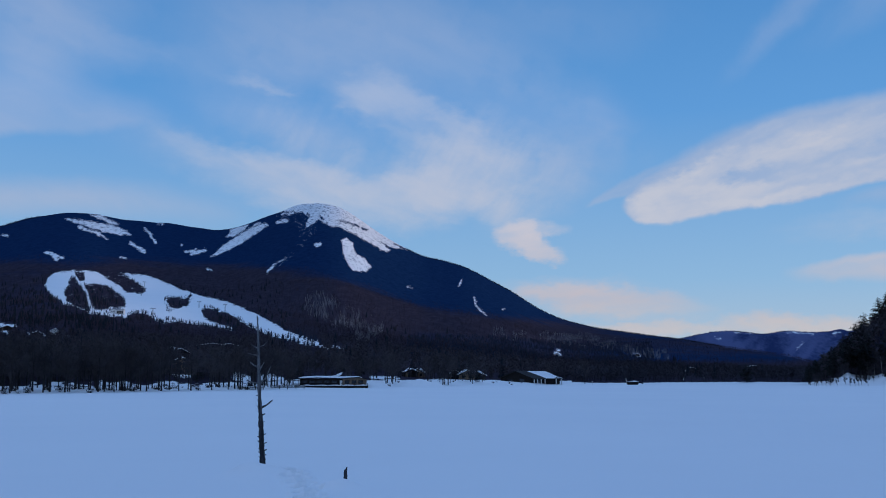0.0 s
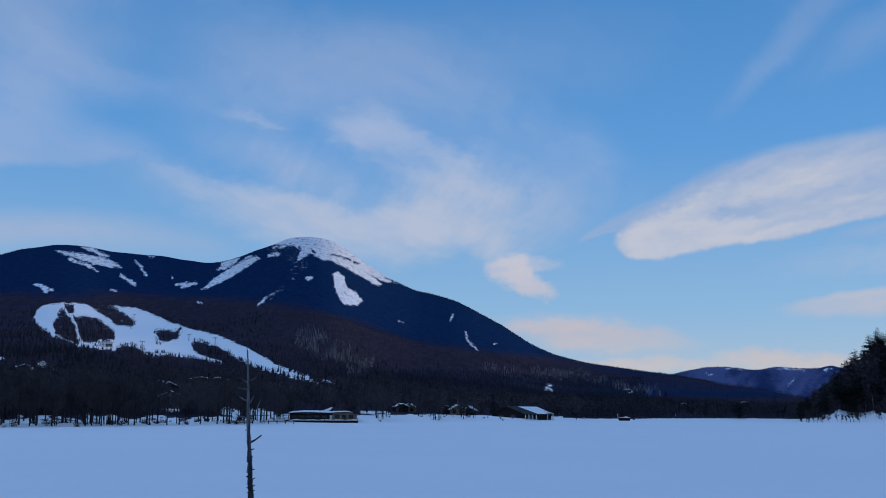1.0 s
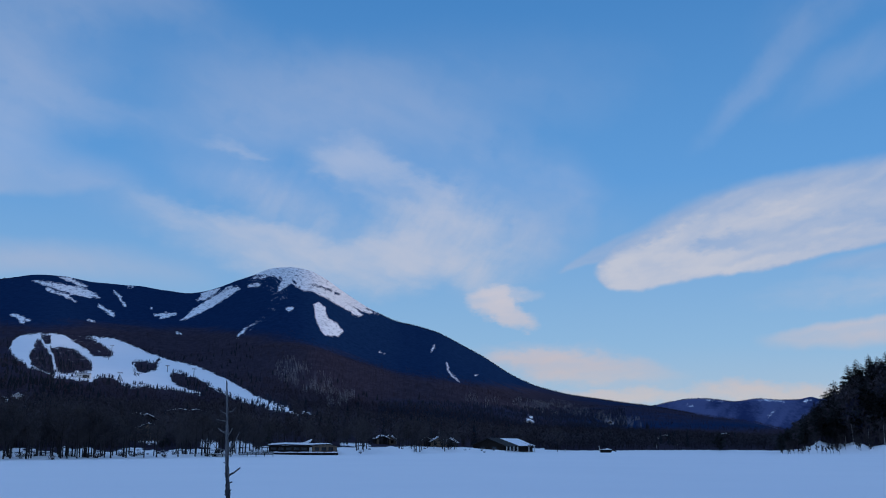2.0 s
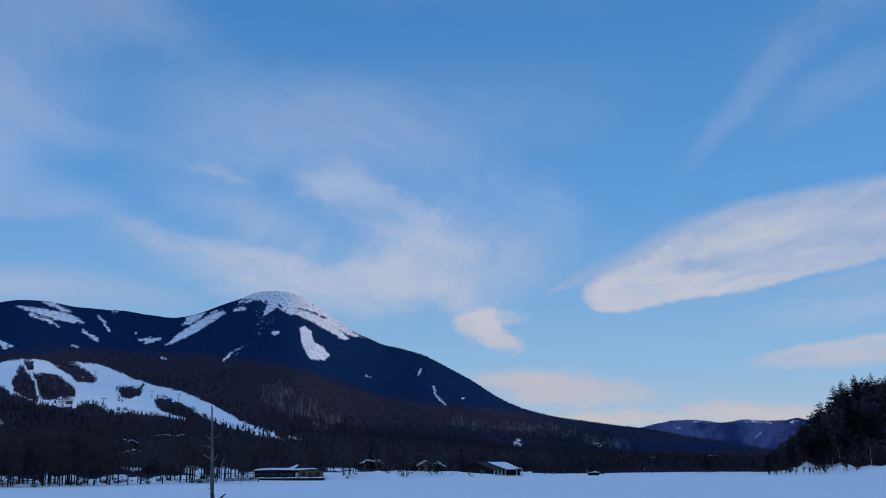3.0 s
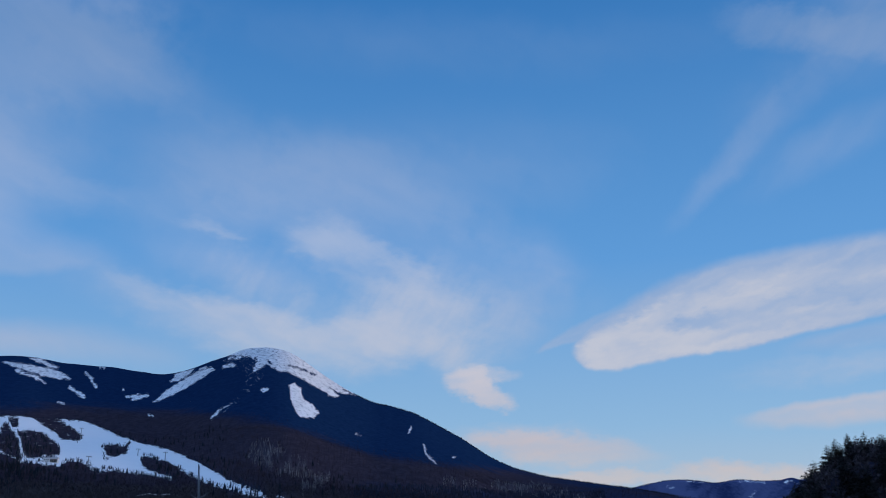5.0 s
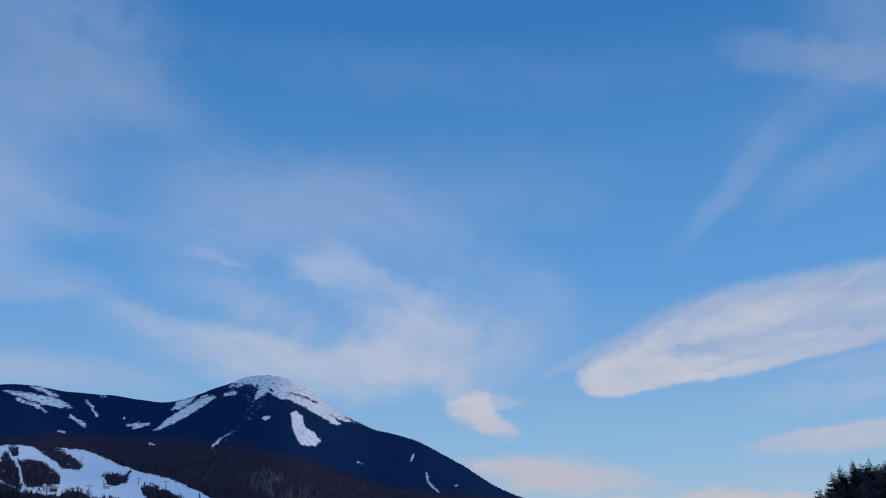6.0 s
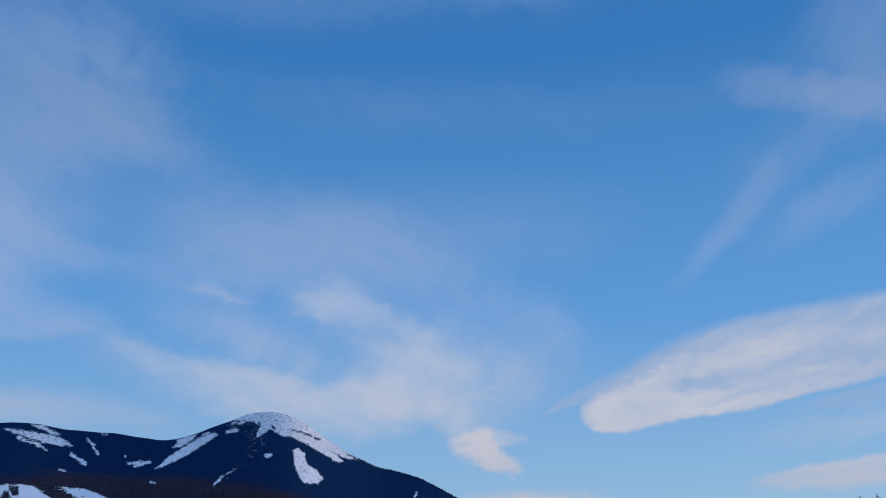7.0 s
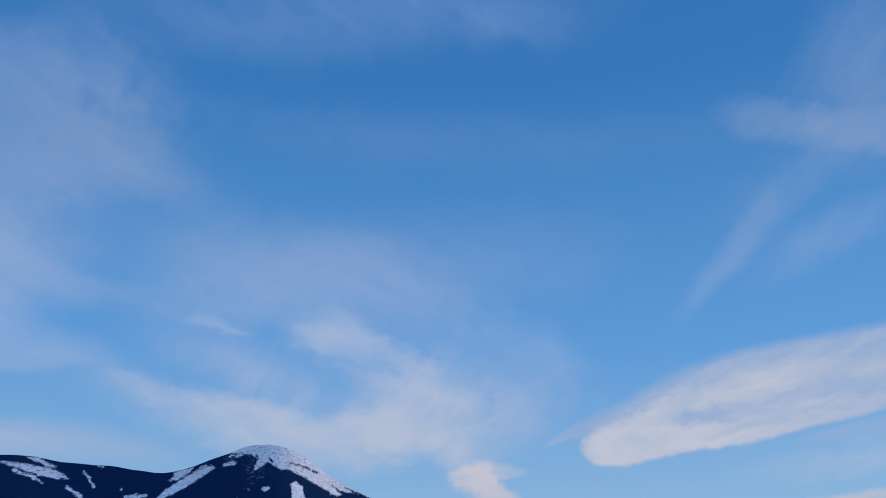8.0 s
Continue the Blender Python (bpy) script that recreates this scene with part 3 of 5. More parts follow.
PISTE_STANDS = [
    [(-22.4, 5.79), (-22.22, 5.86), (-22.09, 5.63), (-21.83, 5.41), (-21.55, 4.86), (-21.4, 4.3), (-21.29, 3.94), (-22.1, 4.18), (-22.51, 4.43), (-22.66, 4.92), (-22.51, 5.42)],
    [(-21.68, 5.45), (-20.99, 5.48), (-20.26, 5.34), (-19.8, 5.02), (-19.37, 4.63), (-19.29, 4.19), (-20.2, 4.07), (-20.98, 3.95), (-21.25, 4.41), (-21.4, 4.9)],
    [(-20.96, 6.18), (-20.28, 5.77), (-19.73, 5.46), (-19.4, 5.13), (-18.65, 4.98), (-18.3, 5.06), (-18.21, 5.23), (-18.62, 5.56), (-19.38, 6.07), (-20.09, 6.28)],
    [(-16.96, 4.76), (-16.4, 4.84), (-15.8, 4.72), (-15.58, 5), (-15.66, 4.38), (-16.18, 4.2), (-16.77, 4.12)],
    [(-22.17, 6.13), (-21.68, 6.15), (-21.62, 5.65), (-21.9, 5.61)],
]
PISTE_PATHS = [
    (-21.22, 3.84, -20.53, 3.76, 0.12), (-20.13, 4, -19.27, 3.73, 0.18),
    (-17.24, 3.67, -16.42, 3.58, 0.11), (-17.1, 4.35, -16.17, 3.96, 0.07), (-7.68, 1.95, -7.12, 1.81, 0.07), (-6.85, 1.92, -5.86, 1.74, 0.07),
]
FAR_SNOW = [
    (23.22, 2.49, 24.24, 2.5, 0.08), (20.76, 2.66, 22.14, 2.54, 0.04), (17.75, 2.68, 18.71, 2.6, 0.03), (16.5, 2.46, 16.92, 2.32, 0.04),
    (21.5, 1.99, 21.17, 1.67, 0.06),
]
BIRCH_STANDS = [
    (-7.94, 4.51, -6.53, 3.81, 0.79), (-6.53, 3.81, -4.4, 3.12, 0.64), (6.4, 2.48, 10.73, 1.97, 0.32), (11.06, 1.69, 13.75, 1.26, 0.29),
    (8.67, 2.4, 9.7, 2.18, 0.36), (-5.1, 2.41, -4.38, 1.01, 0.43), (3.41, 2.77, 5.52, 2.41, 0.29),
]
CLEARINGS = [
    (-25.96, 2.94, -25.23, 2.93, 0.11), (-25.8, 2.66, -25.59, 2.57, 0.11), (-24.48, 2.53, -23.64, 2.45, 0.09), (-23.29, 2.65, -22.96, 2.62, 0.09),
    (-22.5, 2.44, -22.37, 2.44, 0.07), (-20.36, 1.58, -20.11, 1.55, 0.07), (-17.04, 1.17, -15.73, 1.11, 0.18), (-16.28, 0.23, -15.47, 0.17, 0.18),
    (-15.81, 0.64, -15.15, 0.47, 0.14), (-14.63, 1.73, -12.89, 1.74, 0.09), (6.95, 1.6, 7.33, 1.39, 0.07), (7.09, 1.71, 7.26, 1.71, 0.07),
    (11.8, 1.44, 12.17, 1.3, 0.05), (14.88, 0.47, 15.64, 0.37, 0.09), (18.46, 0.6, 18.99, 0.53, 0.07), (-2.26, 0.24, -1.48, 0.24, 0.11),
    (-12.71, 0.1, -12.03, -0.1, 0.25), (-11.08, 0.03, -9.92, -0.07, 0.21), (-13.13, -0.37, -12.62, -0.44, 0.14), (-4.54, 0.03, -2.79, -0.03, 0.11),
]


def strokes(rows, b, e):
    best = np.full(b.shape, -9.0)
    b, e = b + 0.12 * fbm(b * 3.5, e * 5 + 7, 3, 51, 0.6), e + 0.09 * fbm(b * 4 + 5, e * 6, 3, 57, 0.6)
    for b0, e0, b1, e1, w in rows:
        dx, dy = b1 - b0, e1 - e0
        s = np.clip(((b - b0) * dx + (e - e0) * dy) / (dx * dx + dy * dy + 1e-9), 0, 1)
        best = np.maximum(best, (w - np.hypot(b - b0 - s * dx, e - e0 - s * dy)) / 0.2)
    return best


def outline(rows, b, e):
    """How far a place lies inside an outline (negative outside), as strokes() counts it."""
    b, e = b + 0.10 * fbm(b * 3.5, e * 5 + 7, 3, 51, 0.6), e + 0.08 * fbm(b * 4 + 5, e * 6, 3, 57, 0.6)
    near, inside = np.full(b.shape, 9.0), np.zeros(b.shape, bool)
    for (b0, e0), (b1, e1) in zip(rows, rows[1:] + rows[:1]):
        dx, dy = b1 - b0, e1 - e0
        s = np.clip(((b - b0) * dx + (e - e0) * dy) / (dx * dx + dy * dy + 1e-9), 0, 1)
        near = np.minimum(near, np.hypot(b - b0 - s * dx, e - e0 - s * dy))
        crosses = (e0 > e) != (e1 > e)
        inside ^= crosses & (b < dx * (e - e0) / (dy if abs(dy) > 1e-9 else 1e-9) + b0)
    return np.where(inside, near, -near) / 0.2 + 0.2


def piste_share(b, e):
    """How far a place lies inside the ski runs, with the stands of trees on them left out."""
    runs = np.maximum(outline(PISTE_WEST, b, e), outline(PISTE_EAST, b, e))
    for stand in PISTE_STANDS:
        runs = np.minimum(runs, np.maximum(0.3 - outline(stand, b, e), -0.27))
    return np.maximum(runs, strokes(PISTE_PATHS, b, e))


def land(b, r):
    """Height of the ground at a bearing (degrees) and distance (metres)."""
    x, y = r * np.sin(np.radians(b)), r * np.cos(np.radians(b))
    shore, away = bent(SHORE, b), table(CREST_AWAY, b)
    tan_m, tan_f = np.tan(np.radians(bent(CREST, b))), np.tan(np.radians(bent(FAR_CREST, b)))
    rho = np.clip((r - shore) / (away - shore), 0, None)
    front = (3 + r * tan_m) * np.minimum(rho, 1) ** 0.75
    # a flat wooded strip behind the western shore
    front = front * (1 - 0.85 * (1 - step(r - shore, 4, 120)) * (1 - step(b, -10.6, -9.4)))
    back = (3 + away * tan_m) * np.exp(-(np.maximum(r - away, 0) / 750) ** 2)
    z = np.where(rho < 1, front, back)
    z = z + 26 * fbm(x / 620, y / 620, 4, 3) * np.clip(4 * rho * (1 - rho), 0, 1) * step(r, 500, 1500)
    far = (3 + 4650 * tan_f) * np.exp(-((r - 4650) / 480) ** 2) * (1 + 0.45 * fbm(x / 300, y / 300, 4, 9) * step(np.abs(r - 4650), 30, 200))
    z = np.where(r > away, np.maximum(z, far), z)
    # wooded knoll by the lake
    z = z + 30 * step(b, 21.6, 27.6) * step(r, 388, 455) * (1 - step(r, 520, 900)) * (1 - step(b, 45, 60))
    # shore bank with heaped snow
    heap = 1 + 1.1 * fbm(x / 9, y / 9, 3, 5) + 0.8 * np.maximum(fbm(x / 22, y / 22, 2, 6), 0) * 2
    z = z + step(r - shore, -1, 6) * np.maximum(heap, 0.1) * 0.45 * step(np.abs(b), 40, 30) * (1 - step(r - shore, 40, 120)) * (1 - 0.8 * step(b, 7.5, 10) * (1 - step(b, 21, 22)))
    for hb, hr, hh, hw in HEAPS:
        z = z + hh * np.exp(-((b - hb) / hw) ** 2 - ((r - hr) / 7) ** 2)
    z = z + 2.6 * np.exp(-((b - 23.6) / 0.45) ** 2 - ((r - 396) / 9) ** 2)
    z = z + 1.7 * step(b, 23.2, 24.0) * (1 + 0.9 * fbm(b * 1.7, r / 30, 3, 61)) * np.exp(-((r - shore - 18) / 10) ** 2) * (1 - step(b, 33, 36))
    # snow on the ice: faint drifts
    z = z + (0.10 * fbm(x / 14, y / 22, 3, 11) + 0.03 * fbm(x / 2.5, y / 4, 2, 13)) * (1 - step(r, 60, 200))
    # the bank that carries the path at the near shore
    z = z + 1.35 * (1 - step(r, 7, 17))
    # mounds round the dead tree and the stump, and the hollow trodden path
    for mx, my, mh, mr in MOUNDS:
        z = z + mh * np.exp(-((x - mx) ** 2 + ((y - my) * 0.8) ** 2) / mr**2)
    close = (r > 15) & (r < 45) & (np.abs(b + 9) < 9)
    if np.any(close):
        dent = np.zeros(np.shape(z))
        for fx, fy, fd in FOOTPRINTS:
            d2 = ((x - fx) / 0.16) ** 2 + ((y - fy) / 0.26) ** 2
            dent = dent - fd * np.exp(-d2) + 0.12 * fd * np.exp(-((np.sqrt(d2) - 1.8) / 0.5) ** 2)
        z = z + np.where(close, dent, 0)
    return z


# ploughed heaps of snow along the shore: bearing, distance, height, half width in degrees
HEAPS = [(-1.3, 312, 2.3, 0.7), (-0.4, 316, 1.4, 0.35), (-2.7, 305, 0.8, 0.5), (2.6, 352, 1.0, 0.35), (-4.4, 295, 0.7, 0.4), (-11.2, 240, 0.6, 0.5)]
DEAD_TREE, STUMP = (-5.77, 29.73), (-2.73, 26.05)
MOUNDS = [(-6.25, 29.30, 0.16, 0.42), (-5.82, 29.48, 0.22, 0.8), (-3.05, 25.55, 0.10, 0.28), (-5.47, 28.63, 0.10, 1.1), (-2.73, 25.90, 0.19, 0.42), (-2.98, 25.65, 0.07, 0.45)]
rnd = random.Random(4)
FOOTPRINTS = []
for i in range(20):
    y = 30.51 - i * 0.58
    x = -4.98 + (30.51 - y) * 0.237 + 0.07 * math.sin(i * 0.9) + (0.16 if i % 2 else -0.16)
    FOOTPRINTS.append((x + rnd.uniform(-0.06, 0.06), y + rnd.uniform(-0.08, 0.08), rnd.uniform(0.5, 0.7)))


def height(x, y):
    b, r = np.degrees(np.arctan2(x, y)), np.hypot(x, y)
    return land(np.array([b]), np.array([r]))[0]


def snow_cover(b, r, z):
    e = np.degrees(np.arctan2(z - 3, r))
    shore, away = bent(SHORE, b), table(CREST_AWAY, b)
    rho = (r - shore) / (away - shore)
    cover = np.full(b.shape, -1.5)
    fields = strokes(SNOWFIELDS, b, e)
    for rows in (SUMMIT_CAP, GULLY_FIELD, *SADDLE_BANDS, *SHOULDER_BANDS):
        fields = np.maximum(fields, outline(rows, b, e))
    runs = piste_share(b, e)
    fields = np.minimum(fields, -strokes(SUMMIT_SCRUB, b, e))
    cover = np.where(r > 1500, np.maximum(np.maximum(cover, np.clip(fields, -1.3, 0.34)), np.clip(strokes(SUMMIT_DUST, b, e), -1.3, -0.22)), cover)
    cover = np.where(r > 560, np.maximum(cover, np.clip(runs, -1.3, 1)), cover)
    cover = np.where((r > 200) & (r < 2600), np.maximum(cover, np.clip(strokes(CLEARINGS, b, e), -1.3, 1)), cover)
    cover = np.maximum(cover, np.where(r > away + 300, np.maximum(-0.75 + 0.7 * fbm(b * 1.3 + r / 700, r / 500, 4, 21), np.clip(strokes(FAR_SNOW, b, e), -1.3, 0.6)), -1.5))
    cover = np.maximum(cover, 1 - step(r - shore, 12, np.where((b > 8) & (b < 21.5), 16, np.where(b > 22.9, 36, np.where(b > 21, 17, np.where(b < -10, 95, 75))))) * 1.9 + np.where(b < -10, 1.0, 0.4) * fbm(b * 2.5, r / 14, 3, 31))
    return np.clip(np.where(rho < 0, 1, cover), -1.5, 1)


def larch_share(b, r, z):
    e = np.degrees(np.arctan2(z - 3, r))
    top = table([(-40, 6.8), (-26, 6.9), (-19, 7.1), (-12, 7.0), (-8, 6.7), (-5.5, 6.0), (-3, 5.2), (-1, 4.5), (3, 4.0), (8, 3.6), (14, 2.8), (40, 2.0)], b)
    # a belt of firs crosses the eastern foot of the mountain
    belt = step(b, -5, 0) * step(e, 0.75, 1.25) * (1 - step(e, table([(-5, 3.2), (3, 2.6), (8, 2.2), (14, 1.4)], b) - 0.3, table([(-5, 3.2), (3, 2.6), (8, 2.2), (14, 1.4)], b) + 0.3))
    brown = 1 - 0.25 * step(-b, 19, 23) * step(e, 2.3, 3.3) - 0.35 * belt - 0.45 * step(b, 7, 13) * step(e, 0.5, 1.2)
    return brown * np.where(r > 4200, 0.1, np.where(r < 1000, 1, 1 - step(e, top - 0.9, top + 0.5)))


def pale_share(b, r, z):
    """Thin stands of pale trunks through which the snow shows."""
    e = np.degrees(np.arctan2(z - 3, r))
    streak = np.clip(0.12 + 1.7 * value_noise(b * 9, e * 0.9, 41) + 0.6 * value_noise(b * 3, e * 1.5, 43), 0, 1)
    return np.clip(strokes(BIRCH_STANDS, b, e) * 0.6, 0, 1) * streak * (r > 700) * (r < 4000)


def build_ground():
    bearings = np.concatenate([np.arange(-180, -33, 3.0), np.arange(-32, 36.5, 0.06), np.arange(37, 180, 3.0)])
    radii = np.concatenate([[0.5, 3, 7, 10, 13, 16, 18], np.arange(20, 36, 0.11), np.geomspace(36.2, 170, 26),
                            np.geomspace(174, 900, 130), np.geomspace(912, 4900, 200)])
    B, R = np.meshgrid(bearings, radii)
    Z = np.concatenate([land(B[i], R[i])[None] for i in range(len(radii))])
    verts = np.stack([R * np.sin(np.radians(B)), R * np.cos(np.radians(B)), Z], -1).reshape(-1, 3)
    n, m = len(radii), len(bearings)
    i, j = np.meshgrid(np.arange(n - 1), np.arange(m), indexing="ij")
    j2 = (j + 1) % m
    quads = np.stack([i * m + j, i * m + j2, (i + 1) * m + j2, (i + 1) * m + j], -1).reshape(-1, 4)
    me = bpy.data.meshes.new("ground")
    me.vertices.add(len(verts))
    me.vertices.foreach_set("co", verts.ravel())
    me.loops.add(quads.size + m)
    me.loops.foreach_set("vertex_index", np.concatenate([quads.ravel(), np.arange(m)[::-1]]))
    me.polygons.add(len(quads) + 1)
    me.polygons.foreach_set("loop_start", np.append(np.arange(0, quads.size, 4), quads.size))
    me.update(calc_edges=True)
    me.polygons.foreach_set("use_smooth", np.ones(len(quads) + 1, bool))
    # "birch" grows with distance behind the crest and brings in the ridge's haze tone
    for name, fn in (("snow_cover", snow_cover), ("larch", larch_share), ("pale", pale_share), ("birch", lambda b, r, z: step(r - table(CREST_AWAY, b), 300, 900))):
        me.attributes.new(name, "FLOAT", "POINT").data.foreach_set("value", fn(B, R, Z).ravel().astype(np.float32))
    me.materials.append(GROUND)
    ob = new("ground", me)
    return tagged(ob, "snow-covered frozen lake rising to a wooded mountain with snowfields", "ground", kind="structure")


build_ground()


# ---------------------------------------------------------------- helpers for things
def thing(name, x, y, z, label, category, group="", turn=0.0, kind=""):
    ob = new(name)
    ob.empty_display_size = 0.3
    ob.matrix_basis = pose(x, y, z, 0, 0, turn)
    return tagged(ob, label, category, group, kind)


def part(name, bm, mat, parent, label=""):
    me = bpy.data.meshes.new(name)
    bmesh.ops.recalc_face_normals(bm, faces=bm.faces)
    bm.to_mesh(me)
    bm.free()
    me.materials.append(mat)
    ob = new(name, me)
    ob.parent = parent
    if label:
        tagged(ob, label)
    return ob


def box(bm, x0, x1, y0, y1, z0, z1, bevel=0.0):
    vs = [bm.verts.new((x, y, z)) for x in (x0, x1) for y in (y0, y1) for z in (z0, z1)]
    fs = [bm.faces.new([vs[i] for i in f]) for f in ((0, 1, 3, 2), (4, 6, 7, 5), (0, 4, 5, 1), (2, 3, 7, 6), (0, 2, 6, 4), (1, 5, 7, 3))]
    if bevel:
        bmesh.ops.bevel(bm, geom=list({e for f in fs for e in f.edges}), offset=bevel, segments=2, profile=0.5, affect="EDGES")
    return bm


def tube(bm, points, radii, sides=6, rough=0.0, rng=None):
    """A tapering limb along points."""
    rings = []
    for i, (p, r) in enumerate(zip(points, radii)):
        p = Vector(p)
        d = (Vector(points[min(i + 1, len(points) - 1)]) - Vector(points[max(i - 1, 0)])).normalized()
        u = d.cross(Vector((0.3, 1, 0.1))).normalized()
        v = d.cross(u)
        ring = []
        for s in range(sides):
            a = 2 * math.pi * s / sides
            k = r * (1 + (rng.uniform(-rough, rough) if rng else 0))
            ring.append(bm.verts.new(p + u * math.cos(a) * k + v * math.sin(a) * k))
        rings.append(ring)
    for lo, hi in zip(rings, rings[1:]):
        for s in range(sides):
            bm.faces.new((lo[s], lo[(s + 1) % sides], hi[(s + 1) % sides], hi[s]))
    bm.faces.new(rings[0][::-1])
    bm.faces.new(rings[-1])


def prism(bm, outline, y0, y1):
    """An outline in x and z, drawn out along y."""
    lo = [bm.verts.new((x, y0, z)) for x, z in outline]
    hi = [bm.verts.new((x, y1, z)) for x, z in outline]
    n = len(outline)
    for i in range(n):
        bm.faces.new((lo[i], lo[(i + 1) % n], hi[(i + 1) % n], hi[i]))
    bm.faces.new(lo[::-1])
    bm.faces.new(hi)


# ---------------------------------------------------------------- dead tree and stump on the ice
def dead_tree():
    rng = random.Random(11)
    x, y = DEAD_TREE
    z = height(x, y) - 0.25
    t = thing("dead_tree", x, y, z, "weathered grey dead tree trunk with broken branch stubs in snow", "dead tree")
    top = 4.75 + 0.25
    pts, rad = [], []
    for i in range(56):
        s = i / 55
        pts.append((-0.34 * s + 0.012 * math.sin(9 * s) + (0.008 if i % 3 == 0 else 0), 0.12 * s, top * s))
        rad.append((0.072 * (1 - s) ** 0.9 + 0.019) * (1 + 0.16 * rng.uniform(-1, 1)))
    bm = bmesh.new()
    tube(bm, pts, rad, 10, 0.2, rng)
    part("trunk", bm, DEAD_WOOD, t)

    def along(zz):
        s = (zz + 0.25) / top
        i = min(int(s * 55), 54)
        a = Vector(pts[i]).lerp(Vector(pts[i + 1]), s * 55 - i)
        return a

    # height up the trunk, reach sideways, reach up, thickness
    for zz, dx, dz, w in ((0.14, 0.13, 0.02, 0.02), (0.20, -0.11, 0.03, 0.018), (0.27, 0.14, 0.03, 0.02), (0.36, -0.13, 0.02, 0.018), (0.40, 0.13, 0.05, 0.018), (0.62, 0.12, 0.05, 0.018), (0.68, -0.12, 0.05, 0.018), (1.15, -0.10, 0.05, 0.016), (1.28, 0.11, 0.06, 0.016), (1.62, -0.10, 0.03, 0.014), (0.48, -0.12, 0.0, 0.016), (0.80, -0.12, 0.07, 0.022), (0.92, 0.13, 0.02, 0.018),
                          (0.98, -0.11, 0.09, 0.016), (1.52, 0.15, 0.06, 0.018), (1.76, 0.40, 0.25, 0.024), (1.80, -0.09, 0.03, 0.014), (2.15, -0.10, 0.02, 0.014),
                          (2.55, -0.38, 0.10, 0.014), (2.5, 0.36, 0.62, 0.015), (3.08, -0.30, 0.15, 0.020), (2.95, 0.16, 0.28, 0.014), (3.45, -0.34, 0.07, 0.010),
                          (3.72, 0.30, 0.17, 0.010), (3.68, -0.24, 0.13, 0.012), (4.2, 0.1, 0.06, 0.008)):
        p = along(zz)
        bm = bmesh.new()
        mid = p + Vector((dx * 0.55, rng.uniform(-0.1, 0.1), dz * 0.4))
        end = p + Vector((dx, rng.uniform(-0.15, 0.15), dz))
        tube(bm, [p, p.lerp(mid, 0.5), mid, end], [w * 1.8, w * 1.35, w * 1.15, w * 0.8], 6, 0.2, rng)
        part("branch", bm, DEAD_WOOD, t)


def stump():
    rng = random.Random(3)
    x, y = STUMP
    t = thing("stump", x, y, height(x, y) - 0.15, "dark weathered splintered stump poking out of a snow mound", "stump")
    bm = bmesh.new()
    rings = [(0.0, 0.075, 0.0), (0.15, 0.068, 0.0), (0.24, 0.070, 0.004), (0.33, 0.064, 0.0), (0.40, 0.066, 0.004), (0.44, 0.062, 0.006)]
    tube(bm, [(dx, 0, z0) for z0, _, dx in rings], [w * 0.72 for _, w, _ in rings], 9, 0.2, rng)
    for v in bm.verts:
        if v.co.z > 0.38:
            v.co.z += 0.9 * v.co.x + rng.uniform(-0.015, 0.02)
    part("wood", bm, GREY_WOOD, t)


dead_tree()
stump()


# ---------------------------------------------------------------- trees
def bare_tree(rng, tall, name="bare_tree", bark=DARK_BARK, label="bare dark deciduous tree with fine brown twigs", group="bare trees of the shore"):
    t = thing(name, 0, 0, 0, label, "tree", group)
    bm = bmesh.new()
    lean = rng.uniform(-0.06, 0.06) * tall
    spine = [(lean * s * s + rng.uniform(-0.1, 0.1) * s, rng.uniform(-0.1, 0.1) * s, tall * 0.9 * s - 0.3) for s in (0, 0.1, 0.25, 0.42, 0.6, 0.8, 1)]
    w = tall * 0.014
    tube(bm, spine, [w * 1.5, w * 1.15, w, w * 0.8, w * 0.55, w * 0.3, w * 0.12], 6, 0.08, rng)
    part("trunk", bm, bark, t)
    bm = bmesh.new()
    for i in range(rng.randint(11, 15)):
        s = rng.uniform(0.27, 0.95)
        k = s * 6
        base = Vector(spine[0]).lerp(Vector(spine[6]), s)
        base.z = tall * 0.9 * s - 0.3
        a = rng.uniform(0, 2 * math.pi)
        reach = tall * (0.30 * (1 - abs(s - 0.45)) + 0.04) * rng.uniform(0.7, 1.15)
        tip = base + Vector((math.cos(a) * reach, math.sin(a) * reach, reach * rng.uniform(0.55, 1.3)))
        mid = base.lerp(tip, 0.5) + Vector((0, 0, -0.08 * reach))
        tube(bm, [base, mid, tip], [w * 0.4, w * 0.24, w * 0.08], 3, 0, rng)
        for j in range(20):
            q = base.lerp(tip, rng.uniform(0.25, 1.0))
            d = Vector((rng.uniform(-1, 1), rng.uniform(-1, 1), rng.uniform(-0.15, 1.2))).normalized() * tall * rng.uniform(0.07, 0.16)
            side = d.cross(Vector((rng.uniform(-1, 1), rng.uniform(-1, 1), rng.uniform(-1, 1)))).normalized() * 0.035
            m2 = q + d * 0.5 + Vector((0, 0, 0.05 * tall * rng.uniform(-0.3, 0.6)))
            vs = [bm.verts.new(p) for p in (q - side, q + side, m2 + side * 0.8, q + d, m2 - side * 0.8)]
            bm.faces.new(vs)
            for _ in range(2):
                r0 = q + d * rng.uniform(0.3, 0.9)
                d3 = (d.normalized() + Vector((rng.uniform(-1, 1), rng.uniform(-1, 1), rng.uniform(-0.6, 0.8)))).normalized() * tall * 0.07
                vs = [bm.verts.new(p) for p in (r0 - side * 0.7, r0 + side * 0.7, r0 + d3)]
                bm.faces.new(vs)
    part("crown", bm, TWIGS, t)
    return t


